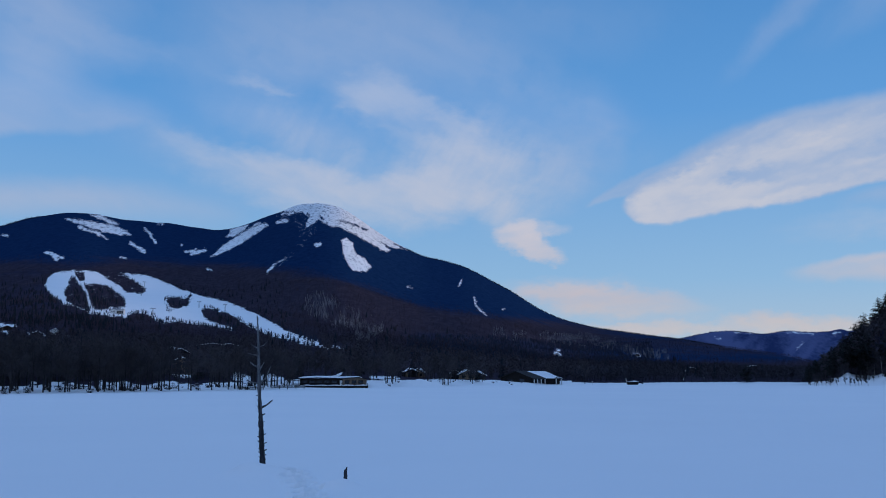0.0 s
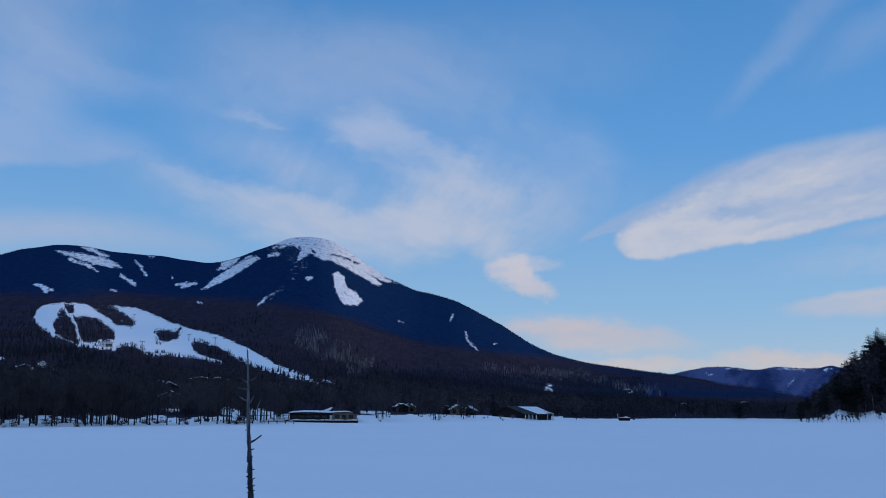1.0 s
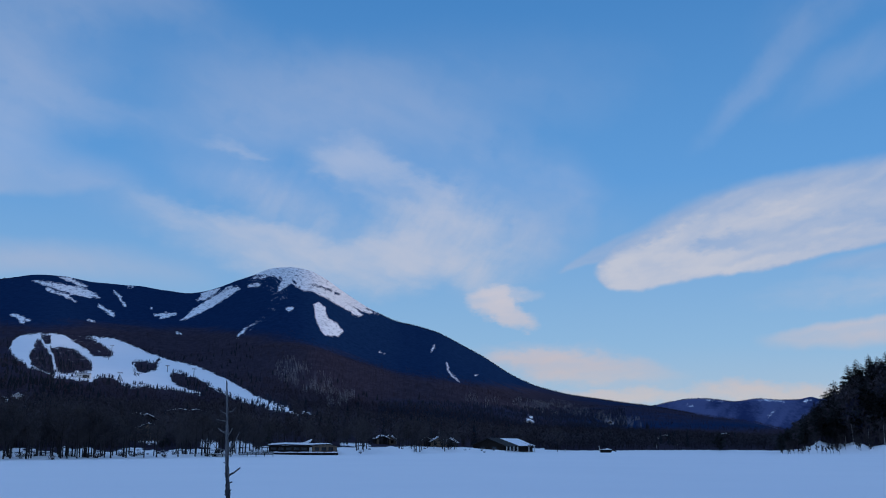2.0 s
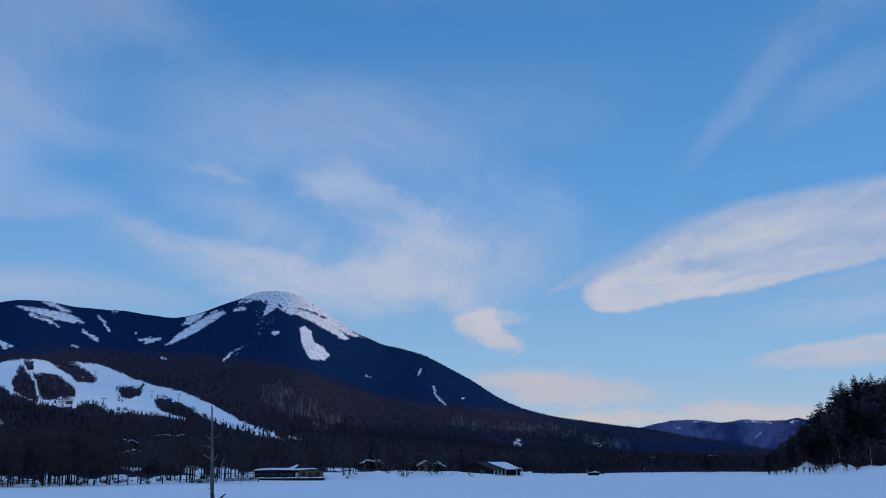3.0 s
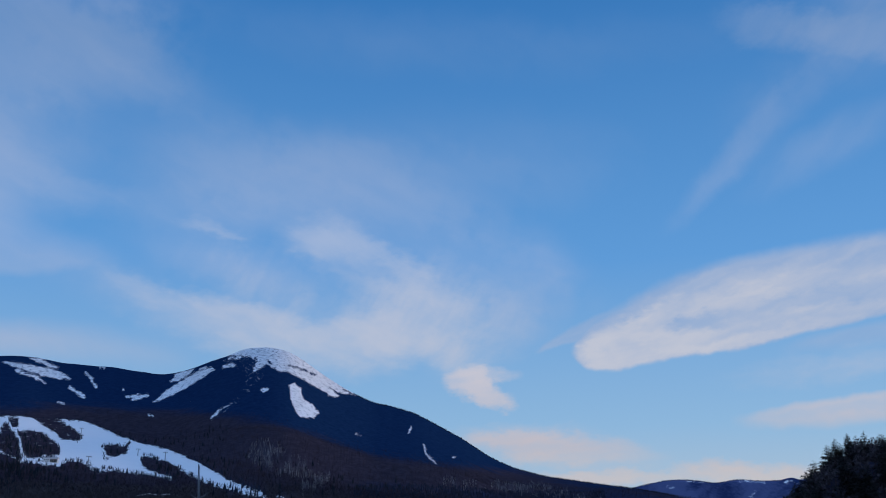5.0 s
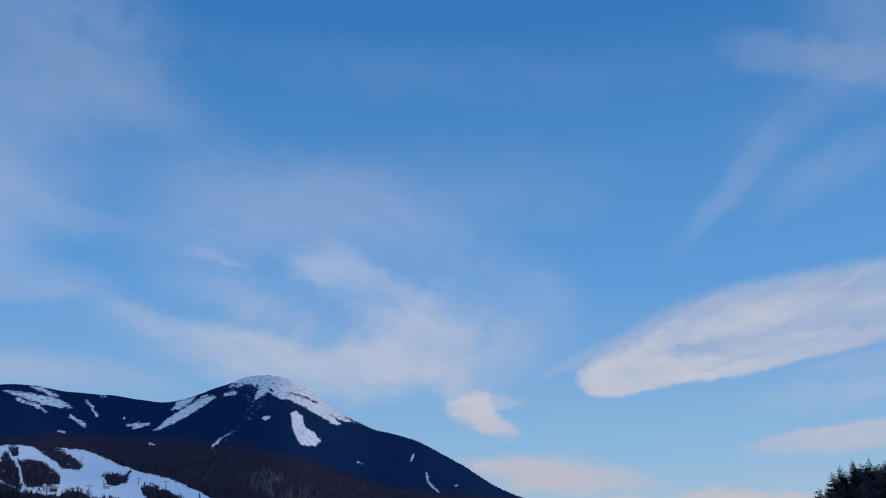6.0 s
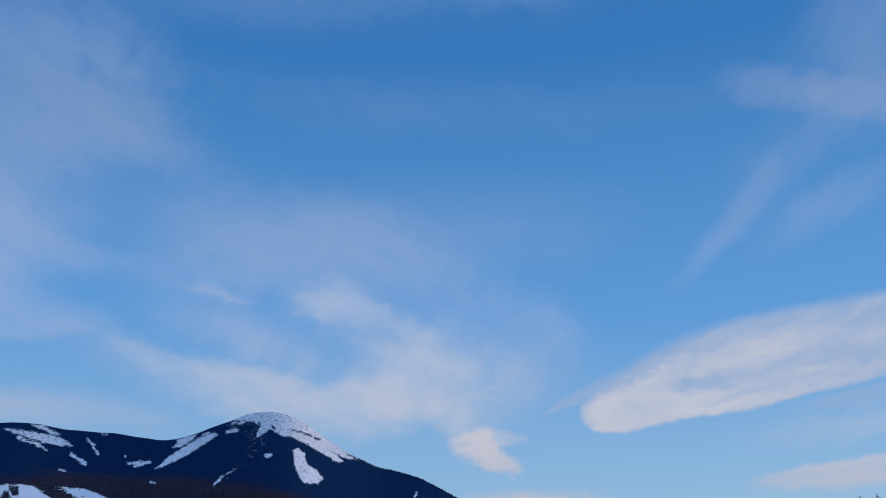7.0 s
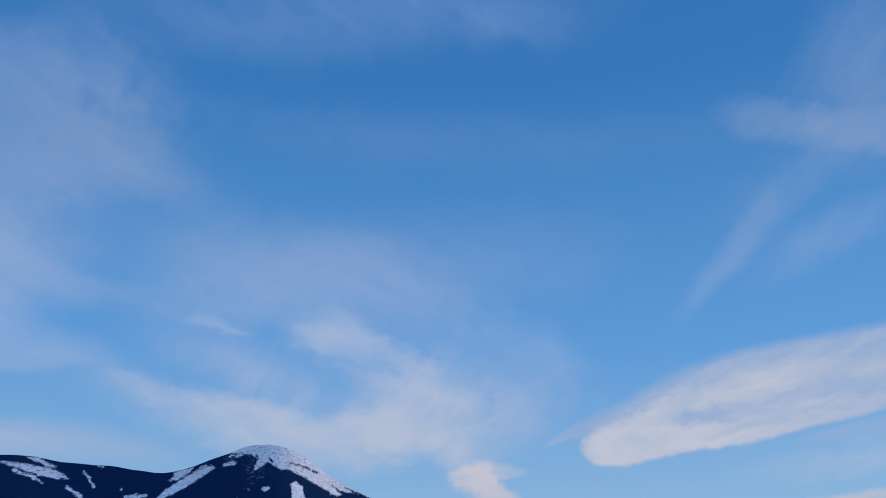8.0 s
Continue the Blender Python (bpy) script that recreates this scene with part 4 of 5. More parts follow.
def shrub(rng):
    t = thing("shrub", 0, 0, 0, "low bare tangled shrub in the snow of the shore", "shrub", "shrubs of the shore")
    bm = bmesh.new()
    for i in range(26):
        a, r = rng.uniform(0, 2 * math.pi), rng.uniform(0, 0.8)
        base = Vector((math.cos(a) * r, math.sin(a) * r, -0.2))
        tip = base + Vector((rng.uniform(-1, 1), rng.uniform(-1, 1), rng.uniform(0.9, 2.2)))
        tube(bm, [base, base.lerp(tip, 0.5) + Vector((0, 0, 0.1)), tip], [0.05, 0.035, 0.012], 3)
        for _ in range(5):
            q = base.lerp(tip, rng.uniform(0.3, 1))
            d = Vector((rng.uniform(-1, 1), rng.uniform(-1, 1), rng.uniform(0, 1))).normalized() * rng.uniform(0.3, 0.6)
            n = d.cross(Vector((0.2, 0.3, 1))).normalized() * 0.03
            bm.faces.new([bm.verts.new(p) for p in (q - n, q + n, q + d)])
    part("tangle", bm, TWIGS, t)
    return t


def conifer(rng, tall, wide, airy=0.0, label="dark green conifer with ragged drooping boughs", group="conifers by the lake"):
    t = thing("conifer", 0, 0, 0, label, "tree", group)
    bm = bmesh.new()
    w = tall * 0.013
    tube(bm, [(0, 0, -0.4), (rng.uniform(-.1, .1), 0, tall * 0.35), (rng.uniform(-.15, .15), 0, tall * 0.7), (0, 0, tall * 0.99)], [w * 1.4, w, w * 0.6, w * 0.12], 6, 0.1, rng)
    part("trunk", bm, DARK_BARK, t)
    bm = bmesh.new()
    levels = int(tall * 2.0)
    for i in range(levels):
        s = (i + rng.uniform(0, 0.8)) / levels
        z0 = tall * (0.10 + airy * 0.2 + (0.88 - airy * 0.2) * s)
        reach = wide * ((1 - s) ** 0.6 * min(1, 0.45 + 1.6 * s) + 0.05) * rng.uniform(0.75, 1.15)
        for j in range(rng.randint(5, 7)):
            if rng.random() < airy * 0.35:
                continue
            a = rng.uniform(0, 2 * math.pi)
            r = reach * rng.uniform(0.6, 1.1)
            out, side = Vector((math.cos(a), math.sin(a), 0)), Vector((-math.sin(a), math.cos(a), 0))
            base = Vector((0, 0, z0))
            tip = base + out * r + Vector((0, 0, r * rng.uniform(-0.35, 0.25)))
            for q in range(8):
                f = rng.uniform(0.15, 0.95)
                p = base.lerp(tip, f)
                d = (out * rng.uniform(0.3, 1) + side * rng.uniform(-1, 1) + Vector((0, 0, rng.uniform(-0.5, 0.35)))).normalized() * r * rng.uniform(0.25, 0.5)
                n = d.cross(Vector((rng.uniform(-.5, .5), rng.uniform(-.5, .5), 1))).normalized() * 0.075 * r
                vs = [bm.verts.new(v) for v in (p - n * 0.5, p + d * 0.5 - n, p + d, p + d * 0.45 + n, p + n * 0.4)]
                bm.faces.new(vs)
    part("crown", bm, NEEDLES, t)
    return t


def spread(first, spots):
    """The first tree moves to the first spot; its copies take the rest. Spots: x, y, size, turn."""
    for i, (x, y, size, turn) in enumerate(spots):
        m = pose(x, y, height(x, y) - 0.1, 0, 0, turn) @ Matrix.Diagonal((size, size, size, 1))
        if i == 0:
            first.matrix_basis = m
        else:
            ob = copy_thing(first, m)
            ob.matrix_basis = m


def polar(b, r):
    return r * math.sin(radians(b)), r * math.cos(radians(b))


def shore_trees():
    rng = random.Random(21)
    kinds = [bare_tree(random.Random(30 + i), 10.0) for i in range(5)]
    spots = [[] for _ in kinds]
    while sum(map(len, spots)) < 250:
        b = rng.choice((rng.uniform(-29, -12), rng.uniform(-29, -12), rng.uniform(-12, 2), rng.uniform(-12, 9)))
        r = float(bent(SHORE, b)) + 1 + 70 * rng.random() ** 2.0
        if -9.3 < b < -3.6 and r < 300 or 2.8 < b < 8.6 and r < 425 or -2.9 < b < -1.2 or 0.9 < b < 1.7 or -17.6 < b < -13.2 and rng.random() < 0.6:
            continue
        x, y = polar(b, r)
        spots[rng.randrange(5)].append((x, y, rng.uniform(0.7, 1.12) if b < -10 else rng.uniform(0.38, 1.1), rng.uniform(0, 360)))
    for k, s in zip(kinds, spots):
        spread(k, s)
    bush = shrub(random.Random(70))
    spots = []
    while len(spots) < 75:
        b = rng.choice((rng.uniform(-29, -11), rng.uniform(-29, 8)))
        r = float(bent(SHORE, b)) + rng.uniform(-1, 18)
        if not -9.6 < b < -3.4:
            spots.append((*polar(b, r), rng.uniform(0.3, 0.8), rng.uniform(0, 360)))
    spread(bush, spots)


def lake_conifers():
    rng = random.Random(5)
    small = conifer(random.Random(50), 8.0, 2.2, label="small dark conifer standing among bare trees on the shore")
    spread(small, [(*polar(b, r), s, rng.uniform(0, 360)) for b, r, s in
                   ((-9.2, 300, 1.25), (-8.9, 306, 1.0), (-5.2, 330, 1.35), (1.2, 352, 0.9), (1.7, 360, 1.15), (2.1, 352, 0.8), (-0.2, 345, 0.8), (-15, 262, 0.9), (3.0, 420, 0.7),
                    (-18.4, 270, 1.1), (-22.6, 275, 1.0), (-2.8, 340, 1.0))])
    bushy = conifer(random.Random(51), 11.0, 5.4, label="lone rounded dark conifer at the edge of the lake", group="")
    spread(bushy, [(*polar(18.3, 562), 0.99, 40)])
    kinds = [conifer(random.Random(60 + i), 15.0, 4.0 + 0.5 * i, airy=0.45, label="tall ragged dark larch on the wooded knoll", group="larches of the knoll") for i in range(3)]
    spots = [[] for _ in kinds]
    n = 0
    while n < 165:
        b = rng.uniform(21.7, 36)
        r = rng.uniform(398, 520)
        edge = (b - 21.6) / 4
        size = rng.uniform(0.75, 1.12) * min(1.0, 0.6 + 0.6 * edge)
        spots[rng.randrange(3)].append((*polar(b, r), size, rng.uniform(0, 360)))
        n += 1
    for k, s in zip(kinds, spots):
        spread(k, s)
    birch = bare_tree(random.Random(77), 9.0, "birch", BIRCH_BARK, "slender pale birch at the foot of the knoll", "birches of the knoll")
    spread(birch, [(*polar(b, r), s, rng.uniform(0, 360)) for b, r, s in
                   ((23.6, 402, 0.5), (24.9, 398, 0.8), (25.6, 396, 1.0), (26.4, 394, 0.9), (27.2, 392, 1.1), (28.0, 393, 0.9), (28.7, 391, 1.0), (29.6, 390, 1.1), (25.2, 404, 0.7), (30.4, 388, 0.9))])
    sapling = bare_tree(random.Random(78), 4.0, "sapling", DARK_BARK, "thin bare sapling standing in the shore snow", "saplings of the knoll")
    spread(sapling, [(*polar(rng.uniform(22.0, 32.0), rng.uniform(376, 400)), rng.uniform(0.6, 1.4), rng.uniform(0, 360)) for _ in range(70)])


shore_trees()
lake_conifers()


# ---------------------------------------------------------------- far woods, joined
def far_woods(name, spots, mat, shape, label):
    """spots: x, y, z, tall. shape(rng, tall) gives triangles round the foot."""
    rng = np.random.default_rng(7)
    n = len(spots)
    tris = shape(rng, n)  # n, k, 3, 3 at unit height
    k = tris.shape[1]
    a = rng.uniform(0, 2 * np.pi, n)
    c, s = np.cos(a)[:, None, None], np.sin(a)[:, None, None]
    x = tris[..., 0] * c - tris[..., 1] * s
    y = tris[..., 0] * s + tris[..., 1] * c
    co = np.stack([x, y, tris[..., 2]], -1) * spots[:, 3][:, None, None, None] + spots[:, None, None, :3]
    co = co.reshape(-1, 3)
    me = bpy.data.meshes.new(name)
    me.vertices.add(len(co))
    me.vertices.foreach_set("co", co.ravel())
    me.loops.add(len(co))
    me.loops.foreach_set("vertex_index", np.arange(len(co)))
    me.polygons.add(n * k)
    me.polygons.foreach_set("loop_start", np.arange(0, len(co), 3))
    me.update(calc_edges=True)
    me.materials.append(mat)
    return tagged(new(name, me), label, "forest", kind="stuff")


def larch_shape(k):
    def shape(rng, n):
        t = np.zeros((n, k, 3, 3))
        t[:, 0] = [(-0.014, 0, -0.05), (0.014, 0, -0.05), (0, 0, 0.95)]
        t[:, 1] = [(0, -0.014, -0.05), (0, 0.014, -0.05), (0, 0, 0.95)]
        z0 = rng.uniform(0.2, 0.85, (n, k - 2))
        a = rng.uniform(0, 2 * np.pi, (n, k - 2))
        reach = (0.30 * (1 - np.abs(z0 - 0.4))) * rng.uniform(0.5, 1.1, z0.shape)
        rise = reach * rng.uniform(0.2, 1.2, z0.shape)
        wide = rng.uniform(0.02, 0.055, z0.shape)
        base = np.stack([0 * z0, 0 * z0, z0], -1)
        tip = base + np.stack([np.cos(a) * reach, np.sin(a) * reach, rise], -1)
        mid = base + (tip - base) * 0.6 + rng.uniform(-1, 1, base.shape) * wide[..., None]
        mid2 = mid + rng.uniform(-1, 1, base.shape) * wide[..., None] * 2
        t[:, 2:, 0], t[:, 2:, 1], t[:, 2:, 2] = base * 0.4 + mid * 0.6, tip, mid2
        return t
    return shape


def fir_shape(rng, n):
    k = 15
    t = np.zeros((n, k, 3, 3))
    for j in range(k):
        lv, s = divmod(j, 5)
        a = 2 * np.pi * (s + 0.5 * lv) / 5
        w, z0, z1 = (0.20, 0.05, 0.55), (0.15, 0.3, 0.8), (0.09, 0.6, 1.0)
        w, z0, z1 = (w, z0, z1)[lv]
        q = rng.uniform(0.7, 1.2, n)
        t[:, j, 0] = np.stack([np.cos(a - 0.7) * w * q, np.sin(a - 0.7) * w * q, np.full(n, z0)], -1)
        t[:, j, 1] = np.stack([np.cos(a + 0.7) * w * q, np.sin(a + 0.7) * w * q, z0 + rng.uniform(-0.05, 0.05, n)], -1)
        t[:, j, 2] = (0, 0, z1)
    return t


def stem_shape(rng, n):
    """A bare upright trunk with a few rising limbs."""
    t = np.zeros((n, 5, 3, 3))
    t[:, 0] = [(-0.022, 0, -0.05), (0.022, 0, -0.05), (0.004, 0, 0.95)]
    t[:, 1] = [(0, -0.022, -0.05), (0, 0.022, -0.05), (0, 0.004, 0.95)]
    for j in range(2, 5):
        a, z0, q = rng.uniform(0, 2 * np.pi, n), rng.uniform(0.35, 0.7, n), rng.uniform(0.06, 0.14, n)
        t[:, j, 0] = np.stack([0 * a, 0 * a, z0], -1)
        t[:, j, 1] = np.stack([0 * a, 0 * a, z0 + 0.03], -1)
        t[:, j, 2] = np.stack([np.cos(a) * q, np.sin(a) * q, z0 + 0.25], -1)
    return t


def scatter(rng, n, b0, b1, near, far, tall, gap=40, power=1.25, brown=0.0):
    b = rng.uniform(b0, b1, n)
    r = near + (far - near) * rng.random(n) ** power
    z = land(b, r)
    t = rng.uniform(0.7, 1.3, n) * tall
    # the pistes and clearings stay open, and so does the strip right below them
    keep = ((pale_share(b, r, z) < 0.25) | (rng.random(n) < 0.35)) & (snow_cover(b, r, z) < -0.15) & (snow_cover(b, r, z + 0.7 * t) < -0.05) & (r > bent(SHORE, b) + gap)
    keep &= larch_share(b, r, z) >= brown * rng.random(n)
    b, r, z, t = b[keep], r[keep], z[keep], t[keep]
    return np.stack([r * np.sin(np.radians(b)), r * np.cos(np.radians(b)), z, t], -1)


gen = np.random.default_rng(3)
wood = np.concatenate([scatter(gen, 1500, -31, -10, 215, 340, 7.0, 26), scatter(gen, 1800, 22.4, 36, 392, 540, 9.0, 14), scatter(gen, 6500, -31, -10, 225, 800, 7.5, 32), scatter(gen, 2800, -10, 9, 240, 800, 7.5, 14)])
far_woods("larch_wood", wood, NEAR_LARCH, larch_shape(20), "brown leafless larch and birch wood on the lower slope")
wood = scatter(gen, 52000, -31, 26, 750, 2700, 5.8, brown=1.0)
far_woods("hillside_wood", wood, FAR_LARCH, larch_shape(11), "dense brown leafless wood over the foothills")
# eastern wood, with the haze painted into its twig colour
wood = scatter(gen, 5500, 7, 22.5, 390, 1000, 7.0, 3, 1.6)
far_woods("birch_wood", wood, HAZED_EAST_LARCH, larch_shape(16), "leafless wood beyond the eastern end of the lake, haze in its colour")
wood = np.concatenate([scatter(gen, 260, -31, 20, 350, 1500, 8.0), scatter(gen, 300, -25, -10, 1100, 2300, 8.0), scatter(gen, 700, -31, -20, 1000, 2100, 7.0), scatter(gen, 500, -31, -19, 330, 1250, 7.0)])
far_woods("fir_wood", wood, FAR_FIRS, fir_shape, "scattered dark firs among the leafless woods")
# stands of pale birch trunks
b, r = gen.uniform(-9, 15, 26000), 750 + 2300 * gen.random(26000)
z = land(b, r)
keep = (strokes(BIRCH_STANDS, b, np.degrees(np.arctan2(z - 3, r))) > 0) & (value_noise(b * 2.2, r / 160, 91) > -0.05) & (gen.random(len(b)) < 0.75)
trunks = np.stack([r * np.sin(np.radians(b)), r * np.cos(np.radians(b)), z, gen.uniform(5.0, 9.5, len(b))], -1)[keep]
far_woods("birch_stands", trunks, BIRCH_STEMS, stem_shape, "pale bare birch trunks in stands on the slope")
# firs across the eastern foot of the mountain
b, r = gen.uniform(-6, 13, 9000), 650 + 1500 * gen.random(9000)
z = land(b, r)
keep = (larch_share(b, r, z) < 0.8) & (np.degrees(np.arctan2(z - 3, r)) < 2.6) & (snow_cover(b, r, z) < -0.3)
firs = np.stack([r * np.sin(np.radians(b)), r * np.cos(np.radians(b)), z - 0.5, gen.uniform(4.0, 7.0, len(b))], -1)[keep]
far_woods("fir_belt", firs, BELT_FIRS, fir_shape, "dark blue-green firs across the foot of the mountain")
# single trees and thickets along the ski runs
b, r = gen.uniform(-24.5, -7, 60000), 700 + 1900 * gen.random(60000)
z = land(b, r)
e = np.degrees(np.arctan2(z - 3, r))
share = piste_share(b, e)
thicket = strokes([(-17.4, 4.2, -16.7, 3.6, 0.35), (-17.0, 4.6, -15.5, 4.7, 0.2), (-18.9, 3.75, -17.6, 3.6, 0.16), (-22.0, 4.0, -19.4, 3.9, 0.16), (-14.7, 4.3, -12.6, 3.4, 0.14), (-9.6, 2.55, -7.6, 2.3, 0.12)], b, e) > 0
keep = (share > -0.24) & (share < np.where(thicket, 1.1, 0.16)) & (gen.random(len(b)) < np.where(thicket, 0.34, 0.75))
edge = np.stack([r * np.sin(np.radians(b)), r * np.cos(np.radians(b)), z - 0.4, gen.uniform(3.0, 6.5, len(b))], -1)[keep]
firs = np.arange(len(edge)) % 4 == 0
far_woods("piste_trees", edge[~firs], FAR_LARCH, larch_shape(13), "bare dark trees along the edges of the ski runs")
far_woods("piste_firs", edge[firs], BELT_FIRS, fir_shape, "small dark firs along the edges of the ski runs")
# ragged tree line along the crests
b = gen.uniform(-27, 17, 5200)
r = table(CREST_AWAY, b) + gen.uniform(-60, 5, len(b))
z = land(b, r)
low = (z < 640) & (snow_cover(b, r, z) < -0.2)
line = np.stack([r * np.sin(np.radians(b)), r * np.cos(np.radians(b)), z - 4, gen.uniform(5, 9, len(b))], -1)[low]
b = gen.uniform(12, 34, 2600)
r = 4650 + gen.uniform(-50, 10, len(b))
line = np.concatenate([line, np.stack([r * np.sin(np.radians(b)), r * np.cos(np.radians(b)), land(b, r) - 7, gen.uniform(6, 13, len(b))], -1)])
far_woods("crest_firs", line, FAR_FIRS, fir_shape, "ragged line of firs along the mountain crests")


# ---------------------------------------------------------------- buildings by the lake
def snow_slab(bm, outline, y0, y1, rng, lumps=10):
    """A lid of snow: outline of its underside in x and z (a polyline), with a rounded, uneven top."""
    rows = []
    for j in range(lumps + 1):
        y = y0 + (y1 - y0) * j / lumps
        edge = 0.25 if j in (0, lumps) else 1.0
        low = [bm.verts.new((x, y, z)) for x, z, _ in outline]
        top = [bm.verts.new((x, y, z + t * edge * rng.uniform(0.8, 1.15))) for x, z, t in outline]
        rows.append((low, top))
    n = len(outline)
    for (l0, t0), (l1, t1) in zip(rows, rows[1:]):
        for i in range(n - 1):
            bm.faces.new((t0[i], t0[i + 1], t1[i + 1], t1[i]))
            bm.faces.new((l0[i], l1[i], l1[i + 1], l0[i + 1]))
        bm.faces.new((l0[0], t0[0], t1[0], l1[0]))
        bm.faces.new((l0[-1], l1[-1], t1[-1], t0[-1]))
    for l, t in (rows[0], rows[-1]):
        for i in range(n - 1):
            bm.faces.new((l[i], l[i + 1], t[i + 1], t[i]))


def window(parent, x, y, z, w, h, mat=DARK_TIMBER):
    """A window in a wall that faces -y."""
    bm = bmesh.new()
    for a in ((x - w / 2, x - w / 2 + 0.1, z, z + h), (x + w / 2 - 0.1, x + w / 2, z, z + h), (x - w / 2, x + w / 2, z, z + 0.1), (x - w / 2, x + w / 2, z + h - 0.1, z + h)):
        box(bm, a[0], a[1], y - 0.08, y + 0.04, a[2], a[3])
    f = part("window", bm, mat, parent)
    part("pane", box(bmesh.new(), x - w / 2 + 0.08, x + w / 2 - 0.08, y - 0.03, y + 0.01, z + 0.08, z + h - 0.08), GLASS, f)


def restaurant():
    rng = random.Random(9)
    x, y = polar(-6.93, 277)
    t = thing("lakeside_restaurant", x, y, 0.75, "long low timber lakeside building with snow on its roof", "building", turn=6.9)
    t.scale = (1.12, 1.0, 0.72)
    part("wall", box(bmesh.new(), -8.3, 3.0, 0.4, 8.0, 0.0, 2.75), DARK_TIMBER, t)
    bm = bmesh.new()
    prism(bm, [(3.0, 0.0), (9.4, 0.0), (9.4, 2.45), (7.2, 3.15), (3.0, 2.75)], 0.3, 8.1)
    part("wall", bm, TAN_TIMBER, t, "tan boarded wing with a low gable")
    bm = bmesh.new()
    prism(bm, [(-8.6, 2.78), (-4, 3.1), (2.0, 2.85), (7.2, 3.32), (9.9, 2.45), (9.9, 2.6), (7.2, 3.48), (2.0, 3.02), (-4, 3.27), (-8.6, 2.95)], -0.5, 8.6)
    part("roof", bm, METAL_ROOF, t)
    bm = bmesh.new()
    snow_slab(bm, [(-8.6, 2.98, 0.3), (-7.5, 3.05, 0.6), (-4, 3.29, 0.65), (-1, 3.17, 0.7), (2.0, 3.05, 0.6), (4.6, 3.28, 0.45), (7.2, 3.5, 0.3), (8.2, 3.15, 0.05)], -0.5, 8.6, rng)
    part("roof_snow", bm, SNOW, t, "thick lid of snow")
    bm = bmesh.new()
    prism(bm, [(-0.6, 3.2), (2.4, 3.2), (2.4, 4.5), (2.1, 4.5), (-0.6, 3.5)], 1.0, 3.2)
    d = part("dormer", bm, DARK_TIMBER, t)
    bm = bmesh.new()
    prism(bm, [(-1.4, 3.3), (1.7, 3.6), (2.5, 4.3), (2.95, 5.4), (2.5, 5.3), (0.7, 4.1), (-1.2, 3.75)], 0.8, 3.4)
    part("dormer_snow", bm, SNOW, d)
    part("canopy", box(bmesh.new(), -10.2, -8.3, -0.6, 5.0, 1.9, 2.1), DARK_TIMBER, t)
    bm = bmesh.new()
    snow_slab(bm, [(-10.3, 2.1, 0.15), (-9.3, 2.1, 0.4), (-8.35, 2.1, 0.4)], -0.7, 5.0, rng, 5)
    part("canopy_snow", bm, SNOW, t)
    for px in (-10.0, -8.6):
        part("post", box(bmesh.new(), px - 0.08, px + 0.08, -0.4, -0.24, -0.8, 1.9), DARK_TIMBER, t)
    deck = part("deck", box(bmesh.new(), -9.6, 9.6, -4.2, 0.3, -0.25, -0.05), DARK_TIMBER, t)
    part("fascia", box(bmesh.new(), -9.6, 9.6, -4.26, -4.1, -1.2, -0.25), DARK_TIMBER, deck)
    bm = bmesh.new()
    snow_slab(bm, [(x0, -0.05, 0.3 + 0.15 * math.sin(x0 * 1.7)) for x0 in np.linspace(-9.6, 9.6, 18)], -4.2, 0.2, rng, 4)
    part("deck_snow", bm, SNOW, deck)
    for px in np.linspace(-9.5, 9.5, 12):
        part("rail_post", box(bmesh.new(), px - 0.05, px + 0.05, -4.2, -4.1, -0.05, 0.95), DARK_TIMBER, deck)
    part("rail", box(bmesh.new(), -9.6, 9.6, -4.22, -4.08, 0.9, 0.99), DARK_TIMBER, deck)
    for px in (-7.2, -5.2, -3.2, -1.2, 0.8):
        window(t, px, 0.4, 0.8, 1.6, 1.3)
    for px in (4.2, 6.0, 7.8):
        window(t, px, 0.3, 0.7, 1.2, 1.4)
    part("door", box(bmesh.new(), 2.2, 2.9, 0.33, 0.42, 0.0, 2.05, 0.01), WHITE_PAINT, t)


